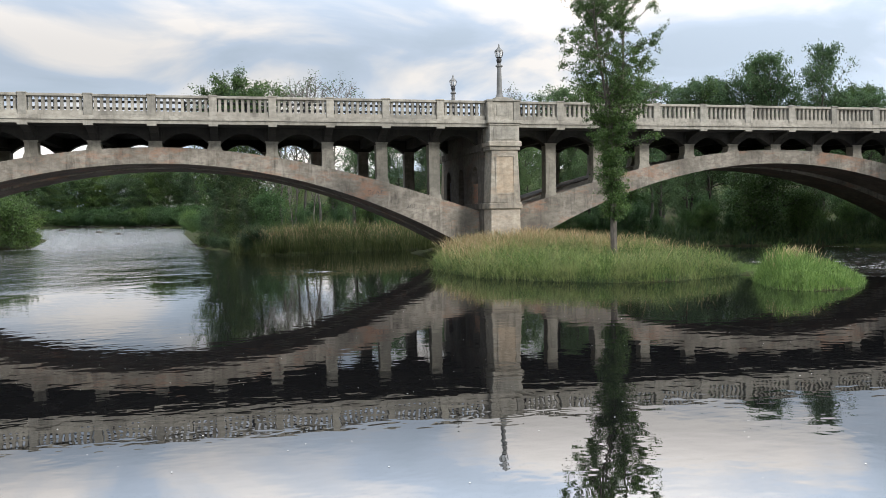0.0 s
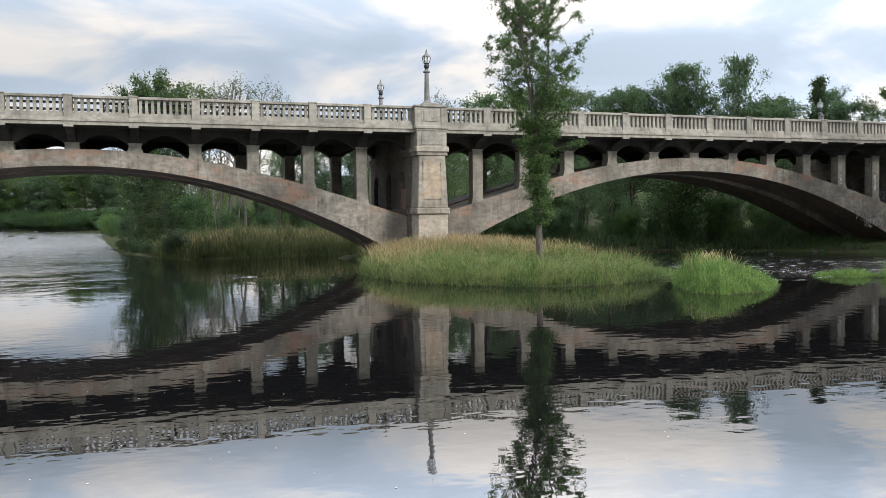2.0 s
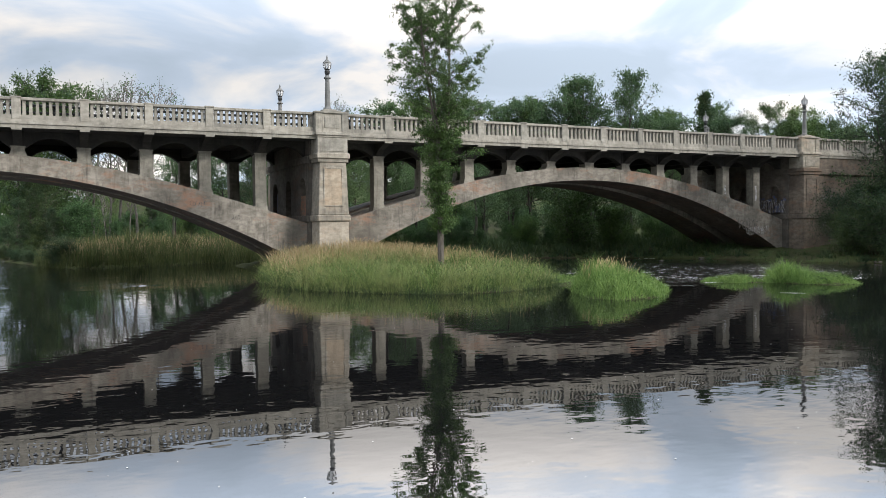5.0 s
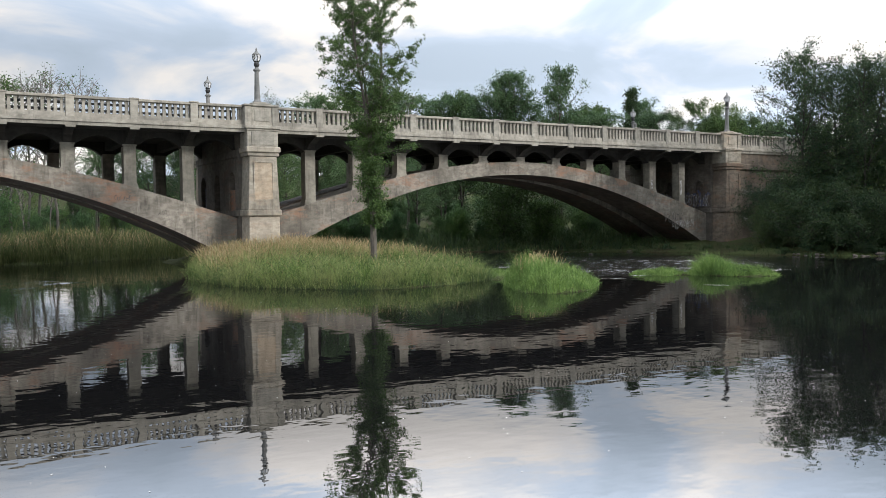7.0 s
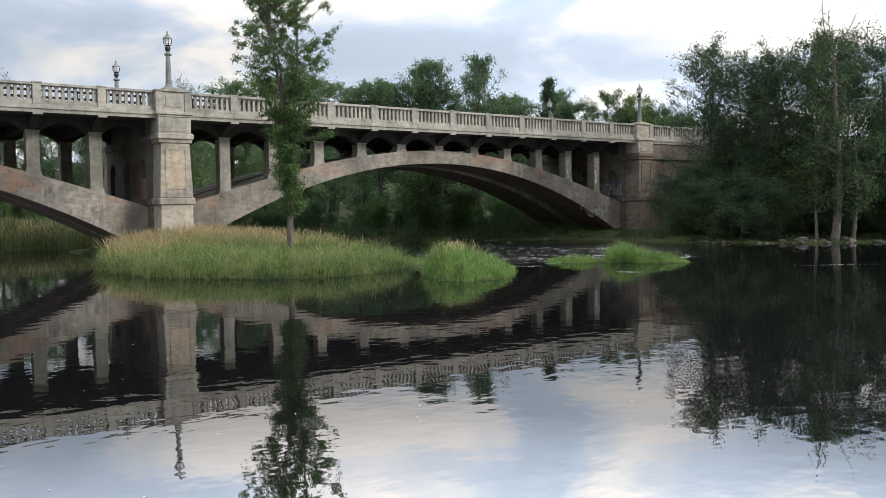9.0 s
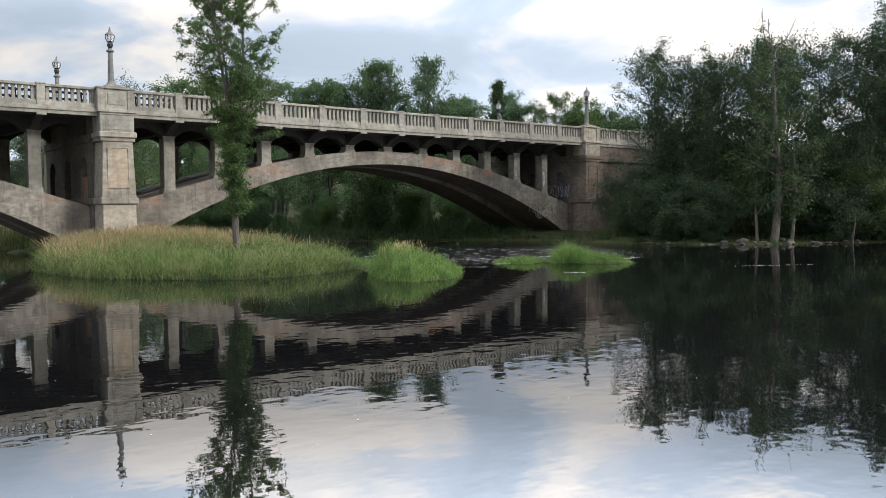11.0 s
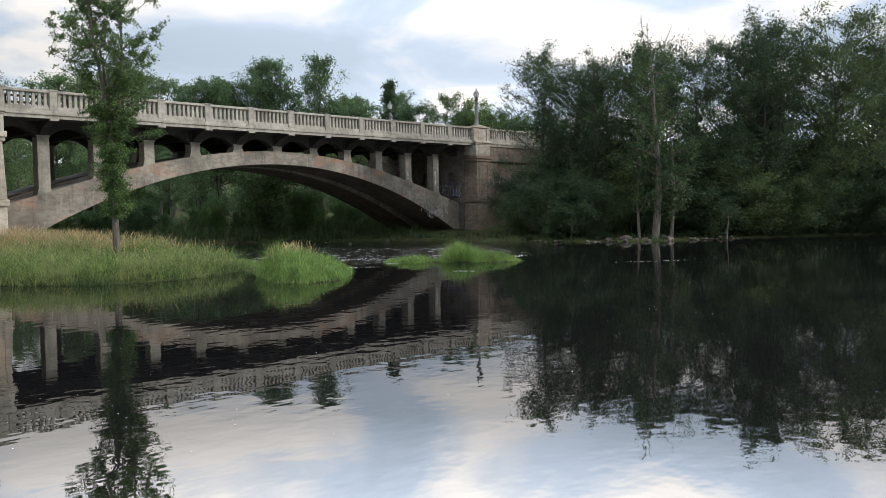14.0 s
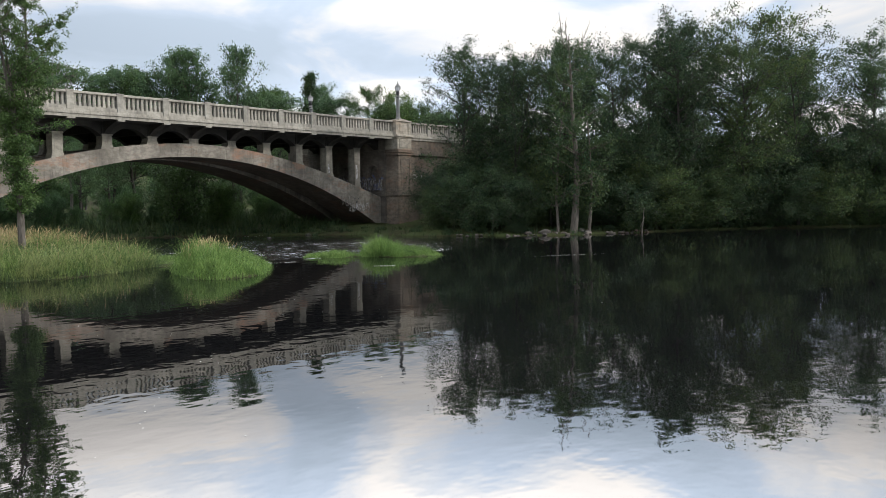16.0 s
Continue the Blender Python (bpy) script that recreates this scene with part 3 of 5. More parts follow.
def pier(x, face=M_PIER, foot=M_BASE, top=M_RAIL):
    """A pier: wall with arched niches, a battered pilaster with ledges at each end."""
    p = new("pier")
    p.parent = bridge
    p.empty_display_size = 0.2
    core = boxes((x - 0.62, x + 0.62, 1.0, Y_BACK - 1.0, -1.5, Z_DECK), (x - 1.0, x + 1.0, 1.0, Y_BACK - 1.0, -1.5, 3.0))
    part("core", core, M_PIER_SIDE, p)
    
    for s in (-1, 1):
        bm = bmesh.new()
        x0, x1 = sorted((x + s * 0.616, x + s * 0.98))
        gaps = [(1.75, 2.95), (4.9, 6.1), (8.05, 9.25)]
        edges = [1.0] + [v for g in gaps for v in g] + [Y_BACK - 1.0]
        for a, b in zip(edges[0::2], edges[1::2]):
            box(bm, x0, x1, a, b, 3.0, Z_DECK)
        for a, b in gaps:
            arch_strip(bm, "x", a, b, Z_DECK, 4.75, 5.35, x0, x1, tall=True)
        part("side_wall", bm, M_PIER_SIDE, p, "stained wall, darkened for shade, with three arched niches")
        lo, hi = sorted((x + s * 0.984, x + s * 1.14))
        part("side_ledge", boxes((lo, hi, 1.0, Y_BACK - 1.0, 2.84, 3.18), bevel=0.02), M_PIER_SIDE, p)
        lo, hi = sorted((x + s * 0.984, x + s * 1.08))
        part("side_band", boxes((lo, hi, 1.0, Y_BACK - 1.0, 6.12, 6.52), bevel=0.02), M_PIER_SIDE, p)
    for s in (1, -1):
        def span_y(a, b):
            return (a, b) if s > 0 else (Y_BACK - b, Y_BACK - a)
        part("base", boxes((x - 0.88, x + 0.88, *span_y(-0.36, 1.3), -1.5, 2.84, (0.03, 0.0)), bevel=0.03), foot, p)
        part("ledge", boxes((x - 0.96, x + 0.96, *span_y(-0.46, 1.32), 2.84, 3.20), bevel=0.05), face, p)
        bm = bmesh.new()
        box(bm, x - 0.88, x + 0.88, *span_y(-0.36, 1.2), 3.2, 6.1, taper=(0.12, 0.06), bevel=0.03)
        part("shaft", bm, face, p)
        yf = -0.36 if s > 0 else Y_BACK + 0.36
        # raised border of the sunk panel on the shaft's face
        bm = bmesh.new()
        def slope(z):
            return yf + s * 0.06 * (z - 3.2) / 2.9
        for x0, x1, z0, z1 in ((-0.56, -0.49, 3.75, 5.75), (0.49, 0.56, 3.75, 5.75), (-0.56, 0.56, 5.75, 5.82), (-0.56, 0.56, 3.68, 3.75)):
            ya, yb = sorted((slope((z0 + z1) / 2) - s * 0.035, slope((z0 + z1) / 2) + s * 0.08))
            box(bm, x + x0, x + x1, ya, yb, z0, z1)
        part("panel_border", bm, face, p)
        bm = bmesh.new()
        tilt = [(slope(z) - s * 0.012, z) for z in (3.754, 5.746)] + [(slope(z) + s * 0.06, z) for z in (5.746, 3.754)]
        prism(bm, tilt, "x", x - 0.486, x + 0.486)
        part("shaft_panel", bm, M_TAN if face is M_PIER else face, p, "pale tan sunk panel")
        part("lower_band", boxes((x - 0.88, x + 0.88, *span_y(-0.36, 1.25), 6.10, 6.30), bevel=0.02), face, p)
        part("upper_band", boxes((x - 0.95, x + 0.95, *span_y(-0.45, 1.28), 6.30, 6.60), bevel=0.04), face, p)
        part("block", boxes((x - 0.86, x + 0.86, *span_y(-0.30, 1.2), 6.60, 7.46), bevel=0.02), top, p)
        bm = boxes((x - 0.62, x + 0.62, *span_y(-0.33, 0.0), 6.70, 7.40), bevel=0.01)
        part("block_panel", bm, top, p)
        part("cornice", boxes((x - 0.90, x + 0.90, *span_y(-0.34, 1.0), 7.46, 7.58), (x - 0.99, x + 0.99, *span_y(-0.42, 1.0), 7.58, 7.74), bevel=0.02), top, p)
        part("pedestal", boxes((x - 0.90, x + 0.90, *span_y(-0.16, 0.86), 7.74, 8.80), bevel=0.015), top, p)
        for sx in (-1, 1):
            lo, hi = sorted((x + sx * 0.58, x + sx * 0.93))
            part("pedestal_pilaster", boxes((lo, hi, *span_y(-0.21, 0.91), 7.745, 8.795), bevel=0.015), top, p)
        part("pedestal_panel", boxes((x - 0.42, x + 0.42, *span_y(-0.19, 0.2), 8.0, 8.6), bevel=0.01), top, p)
        part("pedestal_cap", boxes((x - 0.97, x + 0.97, *span_y(-0.26, 0.96), 8.80, 8.90), (x - 0.55, x + 0.55, *span_y(-0.2, 0.9), 8.90, 8.98), (x - 0.36, x + 0.36, *span_y(-0.01, 0.71), 8.98, 9.06), bevel=0.015), top, p)
    return p


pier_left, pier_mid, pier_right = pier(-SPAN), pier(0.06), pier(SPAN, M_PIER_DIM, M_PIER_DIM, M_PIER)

# solid abutments behind the outer piers
for x0, x1 in ((SPAN + 0.9, X_END1), (X_END0, -SPAN - 0.9)):
    w = new("abutment")
    w.parent = bridge
    w.empty_display_size = 0.2
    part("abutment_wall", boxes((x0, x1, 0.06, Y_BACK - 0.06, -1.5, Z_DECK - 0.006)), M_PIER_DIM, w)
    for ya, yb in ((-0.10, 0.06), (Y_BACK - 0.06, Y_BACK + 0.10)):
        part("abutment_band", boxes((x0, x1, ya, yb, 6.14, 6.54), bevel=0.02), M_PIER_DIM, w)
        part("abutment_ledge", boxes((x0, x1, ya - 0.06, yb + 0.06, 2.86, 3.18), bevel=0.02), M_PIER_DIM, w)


# balustrades: one thing for each stretch between two pedestals
def baluster_mesh():
    bm = bmesh.new()
    box(bm, -0.085, 0.085, -0.09, 0.09, 0.0, 0.10)
    box(bm, -0.075, 0.075, -0.075, 0.075, 0.10, 0.60, taper=(0.008, 0.008))
    box(bm, -0.085, 0.085, -0.09, 0.09, 0.60, 0.70)
    me = bpy.data.meshes.new("baluster")
    bmesh.ops.recalc_face_normals(bm, faces=bm.faces[:])
    bm.to_mesh(me)
    bm.free()
    me.materials.append(M_RAIL)
    return me


BALUSTER = baluster_mesh()


def post_mesh():
    me = bpy.data.meshes.new("post")
    bm = boxes((-0.20, 0.20, -0.225, 0.225, 0.0, 1.02), (-0.23, 0.23, -0.255, 0.255, 1.02, 1.09), bevel=0.012)
    bmesh.ops.recalc_face_normals(bm, faces=bm.faces[:])
    bm.to_mesh(me)
    bm.free()
    me.materials.append(M_RAIL)
    return me


POST = post_mesh()


def balustrade(x0, x1, xs, y):
    """From one pedestal's side x0 to the next one's x1, posts at xs, centred on y."""
    b = thing("balustrade", "pale concrete balustrade with square posts and slim balusters", "balustrade", "balustrades along the bridge deck")
    ends = [x0] + list(xs) + [x1]
    for x in xs:
        o = new("post", POST)
        o.location, o.parent = (x, y, 7.80), b
    for i, (a, c) in enumerate(zip(ends, ends[1:])):
        lo, hi = a + (0.2 if i else 0.0), c - (0.2 if i < len(ends) - 2 else 0.0)
        part("plinth", boxes((lo, hi, y - 0.17, y + 0.17, 7.80, 8.02)), M_RAIL, b)
        part("coping", boxes((lo, hi, y - 0.20, y + 0.20, 8.71, 8.85), bevel=0.02), M_RAIL, b)
        n = max(1, round((hi - lo - 0.1) / 0.285))
        for k in range(n):
            o = new("baluster", BALUSTER)
            o.location, o.parent = (lo + (hi - lo) * (k + 0.5) / n, y, 8.015), b
    return b


for y in (0.23, Y_BACK - 0.23):
    for base in (-SPAN, 0.0):
        balustrade(base + 0.93, base + SPAN - 0.93, [base + v for v in POST_X], y)
    balustrade(SPAN + 0.93, X_END1, [SPAN + 0.93 + 2.57 + 3 * k for k in range(8)], y)
    balustrade(X_END0, -SPAN - 0.93, [-SPAN - 3.5 - 3 * k for k in range(4)], y)


def lamp(x, y):
    l = thing("street_lamp", "grey concrete lamp post with a glass lantern, standing on the parapet", "street lamp", "lamps on the bridge piers", pose(x, y, 9.06))
    bm = bmesh.new()
    lathe(bm, [(0.24, 0), (0.24, 0.06), (0.19, 0.10), (0.165, 0.18), (0.12, 1.66), (0.13, 1.70)], 12)
    part("post", bm, M_LAMP, l, smooth=False)
    bm = bmesh.new()
    lathe(bm, [(0.13, 1.70), (0.20, 1.74), (0.20, 1.79), (0.12, 1.84), (0.10, 1.92)], 14)
    part("collar", bm, M_LAMP, l)
    bm = bmesh.new()
    lathe(bm, [(0.09, 1.92), (0.14, 2.02), (0.155, 2.12), (0.12, 2.20), (0.16, 2.25)], 14)
    part("neck", bm, M_IRON, l, "dark iron neck")
    bm = bmesh.new()
    lathe(bm, [(0.15, 2.25), (0.20, 2.34), (0.235, 2.56), (0.225, 2.58)], 8)
    part("lantern", bm, M_GLASS, l, "frosted glass lantern")
    bm = bmesh.new()
    lathe(bm, [(0.25, 2.575), (0.24, 2.62), (0.13, 2.72), (0.07, 2.80), (0.045, 2.86), (0.05, 2.90), (0.012, 3.02)], 8)
    part("cap", bm, M_LAMP, l, "pointed lantern cap")
    for k in range(8):
        bm = bmesh.new()
        a = math.pi / 4 * k
        pts = [(0.155, 2.25), (0.205, 2.34), (0.24, 2.57)]
        for (r0, z0), (r1, z1) in zip(pts, pts[1:]):
            q = [bm.verts.new((r * math.cos(a + e), r * math.sin(a + e), z)) for r, z, e in ((r0, z0, -0.05), (r0, z0, 0.05), (r1, z1, 0.05), (r1, z1, -0.05))]
            q2 = [bm.verts.new((v.co.x * 1.06, v.co.y * 1.06, v.co.z)) for v in q]
            bm.faces.new(q2)
            for i in range(4):
                bm.faces.new((q[i], q[(i + 1) % 4], q2[(i + 1) % 4], q2[i]))
        part("glazing_bar", bm, M_IRON, l)
    return l


for x in (-SPAN, 0.0, SPAN):
    for y in (0.35, Y_BACK - 0.35):
        lamp(x, y)
# stump of a small lost lamp on a rail post
stub = thing("lamp_stub", "short capped concrete stub of a lost lamp on the railing", "post", m=Matrix.LocRotScale((POST_X[8], 0.23, 8.885), None, (0.72, 0.72, 0.62)))
part("shaft", lathe(bmesh.new(), [(0.16, 0), (0.15, 0.08), (0.13, 0.10), (0.13, 0.34)], 12), M_LAMP, stub)
part("cap", lathe(bmesh.new(), [(0.13, 0.34), (0.19, 0.37), (0.19, 0.43), (0.10, 0.50), (0.07, 0.58), (0.02, 0.63)], 12), M_LAMP, stub)


# ---- plants ----
def quads_mesh(name, corners, mat, per=1):
    """corners: (n, 4, 3) or, with per quads that share verts, (n, 2 * per + 2, 3) ladders."""
    n, k = corners.shape[:2]
    me = bpy.data.meshes.new(name)
    me.vertices.add(n * k)
    me.vertices.foreach_set("co", np.ascontiguousarray(corners, dtype=np.float32).ravel())
    base = (np.arange(n) * k)[:, None]
    if k == 4:
        idx = base + np.arange(4)
    else:
        idx = np.concatenate([base + np.array([2 * j, 2 * j + 1, 2 * j + 3, 2 * j + 2]) for j in range(per)], 1)
    idx = idx.ravel().astype(np.int32)
    nf = len(idx) // 4
    me.loops.add(len(idx))
    me.loops.foreach_set("vertex_index", idx)
    me.polygons.add(nf)
    me.polygons.foreach_set("loop_start", np.arange(0, nf * 4, 4, dtype=np.int32))
    me.update(calc_edges=True)
    me.materials.append(mat)
    return me


def unit(v):
    return v / np.maximum(np.linalg.norm(v, axis=-1, keepdims=True), 1e-9)


def leaf_corners(rng, centres, size, droop=0.3, aspect=0.55, flat=0.0):
    """Diamond leaves; flat: how strongly their faces turn to the sky."""
    n = len(centres)
    a = unit(rng.normal(size=(n, 3)) + np.array([0, 0, -droop]))
    b = unit(np.cross(a, rng.normal(size=(n, 3)) + np.array([0, 0, flat])))
    s = (size * rng.uniform(0.6, 1.35, n))[:, None]
    return np.stack([centres - a * s / 2, centres + b * s * aspect / 2, centres + a * s / 2, centres - b * s * aspect / 2], 1)


def grow(rng, p, d, length, n=5, wander=0.18, lift=0.10):
    pts = [np.array(p, float)]
    d = unit(np.array(d, float))
    for _ in range(n):
        d = unit(d + rng.normal(size=3) * wander + np.array([0, 0, lift]))
        pts.append(pts[-1] + d * length / n)
    return pts


def tube(verts, faces, pts, r0, r1, sides=6):
    start, k = len(verts), len(pts)
    for i, q in enumerate(pts):
        t = unit(pts[min(i + 1, k - 1)] - pts[max(i - 1, 0)])
        u = unit(np.cross(t, [0.3, 1.0, 0.2]))
        w = np.cross(t, u)
        r = r0 + (r1 - r0) * i / (k - 1)
        for j in range(sides):
            a = 2 * math.pi * j / sides
            verts.append(tuple(q + r * (math.cos(a) * u + math.sin(a) * w)))
    for i in range(k - 1):
        for j in range(sides):
            a, b = start + i * sides + j, start + i * sides + (j + 1) % sides
            faces.append((a, b, b + sides, a + sides))
    faces.append(tuple(start + (k - 1) * sides + j for j in range(sides)))


def crown_round(f):
    return math.sqrt(max(0.05, 1 - (2 * f - 0.85) ** 2 / 1.35))


def crown_cone(f):
    return max(0.08, 1.0 - 0.95 * f)


def build_tree(name, label, seed, height, radius, lo, n_limbs, n_leaves, leaf, bark_mat, leaf_mat, profile=crown_round, trunk_r=0.16,
               up=0.45, tuft=0.33, lean=0.03, twigs=6, category="tree", group="", bare=False, gather=1.5):
    """Trunk with limbs and twigs, and leaves gathered in tufts about the twigs."""
    rng = np.random.default_rng(seed)
    ob = thing(name, label, category, group)
    verts, faces, spots = [], [], []
    trunk = grow(rng, (0, 0, -0.3), (rng.normal() * lean, rng.normal() * lean, 1), height * 0.93 + 0.3, 10, 0.05, 0.06)
    tube(verts, faces, trunk, trunk_r, trunk_r * 0.15, 7)
    tz = np.array([q[2] for q in trunk])
    for i in range(n_limbs):
        f = (i + rng.uniform(0, 0.9)) / n_limbs
        h = height * (lo + (0.92 - lo) * f)
        k = min(len(trunk) - 2, max(0, int(np.searchsorted(tz, h)) - 1))
        w = (h - tz[k]) / max(1e-3, tz[k + 1] - tz[k])
        p = trunk[k] + (trunk[k + 1] - trunk[k]) * min(1, max(0, w))
        az = i * 2.399963 + rng.normal() * 0.4
        ln = radius * profile(f) * rng.uniform(0.65, 1.2)
        limb = grow(rng, p, (math.cos(az), math.sin(az), up * rng.uniform(0.5, 1.5)), ln, 5, 0.16, 0.07)
        tube(verts, faces, limb, trunk_r * (0.45 - 0.25 * f), 0.012, 5)
        for j in range(twigs):
            q = limb[1 + j % 5] if j else limb[-1]
            tw = grow(rng, q, rng.normal(size=3) * 0.8 + np.array([math.cos(az), math.sin(az), 0.35]), ln * rng.uniform(0.18, 0.42), 3, 0.3, 0.03)
            tube(verts, faces, tw, 0.018 if not bare else 0.026, 0.006, 4)
            spots += tw[1:] + ([limb[3], limb[4]] if j == 0 else [])
    link_mesh("trunk", verts, faces, bark_mat, ob, smooth=True)
    if n_leaves:
        spots = np.array(spots)
        weight = rng.uniform(0.15, 1.0, len(spots)) ** gather
        pick = rng.choice(len(spots), n_leaves, p=weight / weight.sum())
        c = spots[pick] + rng.normal(size=(n_leaves, 3)) * np.array([tuft, tuft, tuft * 0.75])
        c[:, 2] = np.maximum(c[:, 2], 0.05)
        crown = new("crown", quads_mesh("crown", leaf_corners(rng, c, leaf, flat=1.1), leaf_mat))
        crown.parent = ob
    return ob


def stand(x, y):
    return float(ground_height(np.array([x]), np.array([y]))[0])


def plant(src, x, y, turn=0.0, size=1.0, tall=None):
    m = Matrix.LocRotScale((x, y, max(stand(x, y), 0.0) - 0.05), Euler((0, 0, turn)), (size, size, tall or size))
    return copy_thing(src, m)


def settle(src, x, y, turn=0.0, size=1.0, tall=None):
    """Puts the first of a kind itself in its place."""
    src.matrix_basis = Matrix.LocRotScale((x, y, max(stand(x, y), 0.0) - 0.05), Euler((0, 0, turn)), (size, size, tall or size))
    return src


def scatter(kinds, places, lift=1.0):
    """places: x, y, top height above water, kind, breadth factor. Each kind is (thing, its height)."""
    used = set()
    tops = [float(np.percentile([v.co.z for v in src.children[-1].data.vertices], 99.3)) for src, _ in kinds]
    rng = np.random.default_rng(77)
    for x, y, top, k, broad in places:
        if lift != 1.0:
            top *= lift if x < 48 else 0.94
        src, h = kinds[k]
        h = tops[k]
        s = (top - max(stand(x, y), 0.0)) / h
        m = Matrix.LocRotScale((x, y, max(stand(x, y), 0.0) - 0.05), Euler((0, 0, rng.uniform(0, 6.28))), (s * broad, s * broad, s))
        if k in used:
            copy_thing(src, m)
        else:
            src.matrix_basis = m
            used.add(k)
    return used


# the tall slim elm on the island
def island_elm(x, y):
    rng = np.random.default_rng(5)
    ob = thing("elm_tree", "tall slim young elm with a leafy trunk, standing in island grass", "tree")
    ob.location = (x, y, stand(x, y) - 0.05)
    verts, faces, spots = [], [], []
    trunk = grow(rng, (0, 0, -0.2), (0.0, 0, 1), 6.8, 9, 0.02, 0.05)
    tube(verts, faces, trunk, 0.15, 0.10, 10)
    for i in range(210):
        f = rng.uniform(0, 1)
        z = 2.15 + 4.5 * f
        k = min(8, int((z + 0.2) / 7.0 * 9.0))
        az = rng.uniform(0, 6.283)
        ln = rng.uniform(0.35, 0.92) * (0.86 + 0.16 * f)
        tw = grow(rng, trunk[k] + np.array([0, 0, rng.uniform(0, 0.7)]), (math.cos(az), math.sin(az), rng.uniform(-0.25, 0.9)), ln, 4, 0.25, 0.02)
        tube(verts, faces, tw, 0.016, 0.005, 4)
        spots += [(q, 0.10) for q in tw[1:]]
    # one longer branch on the side of the far shore
    tw = grow(rng, trunk[7], (0.85, -0.45, 0.15), 1.9, 5, 0.12, -0.02)
    tube(verts, faces, tw, 0.03, 0.008, 5)
    spots += [(q, 0.13) for q in tw[2:] for _ in range(4)]
    rng = np.random.default_rng(17)
    # two long stems and a shorter one fork and rise side by side, their branches slanting upwards
    for d, ln, k, count in (((-0.10, 0.06, 1), 9.0, 6, 44), ((0.17, -0.05, 1), 9.2, 6, 44), ((0.05, 0.16, 1), 7.0, 7, 26)):
        stem = grow(rng, trunk[k], d, ln, 12, 0.03, 0.03)
        tube(verts, faces, stem, 0.085, 0.012, 7)
        for i in range(count):
            f = 0.10 + 0.88 * (i + rng.uniform(0, 1)) / count
            j = min(11, int(f * 12))
            az = i * 2.399963 + rng.normal() * 0.3
            wide = 2.05 * math.sin(math.pi * min(1, 0.10 + 0.80 * f)) * rng.uniform(0.5, 1.1) + 0.25
            br = grow(rng, stem[j] + (stem[j + 1] - stem[j]) * rng.uniform(0, 1), (math.cos(az), math.sin(az), rng.uniform(0.35, 1.1)), wide, 6, 0.13, 0.02)
            tube(verts, faces, br, 0.024, 0.006, 4)
            spots += [(q, 0.09) for q in br[2:]]
            for _ in range(4):
                tw = grow(rng, br[int(rng.integers(2, 7))], rng.normal(size=3) * 0.7 + np.array([math.cos(az), math.sin(az), 0.2]) * 0.5, 0.5, 3, 0.2, -0.02)
                tube(verts, faces, tw, 0.009, 0.004, 3)
                spots += [(q, 0.085) for q in tw[1:]]
    link_mesh("trunk", verts, faces, M_BARK, ob, smooth=True)
    pts, sd = np.array([s[0] for s in spots]), np.array([s[1] for s in spots])
    w = rng.uniform(0.03, 1, len(pts)) ** 2.2
    n = 78000
    pick = rng.choice(len(pts), n, p=w / w.sum())
    c = pts[pick] + rng.normal(size=(n, 3)) * sd[pick][:, None] * np.array([1.0, 1.0, 0.7])
    crown = new("crown", quads_mesh("crown", leaf_corners(rng, c, 0.08, 0.5, 0.6, 0.8), M_LEAF))
    crown.parent = ob
    return ob


ELM_X, ELM_Y = 1.45, -11.2
island_elm(ELM_X, ELM_Y)

# trees on the shore beyond the pool, dark against the light
G_BANK, G_WOOD, G_BUSH = "trees on the river bank", "woodland behind the bridge", "bushes along the water"
bank_a = build_tree("bank_tree", "broad leafy tree in shade on the river bank", 11, 13, 4.3, 0.14, 44, 26000, 0.135, M_BARK_DARK, M_LEAF_DARK, trunk_r=0.15, group=G_BANK, tuft=0.27, twigs=8, up=0.35, gather=4.0)
bank_b = build_tree("bank_tree", "slender leafy tree in shade on the river bank", 12, 13, 3.2, 0.18, 40, 19000, 0.135, M_BARK_DARK, M_LEAF_DARK, trunk_r=0.12, group=G_BANK, tuft=0.25, up=0.6, twigs=8, gather=4.0)
bank_c = build_tree("bank_tree", "open-crowned tree with ragged foliage on the river bank", 13, 13, 4.2, 0.24, 30, 17000, 0.135, M_BARK_DARK, M_LEAF_DARK, trunk_r=0.14, group=G_BANK, tuft=0.26, up=0.5, twigs=7, gather=5.0)
shrub = build_tree("bush", "dense dark green bush hanging over the water's edge", 14, 5, 3.1, 0.03, 54, 22000, 0.14, M_BARK_DARK, M_LEAF_DARK, trunk_r=0.05, category="bush", group=G_BUSH, tuft=0.30, up=0.3)
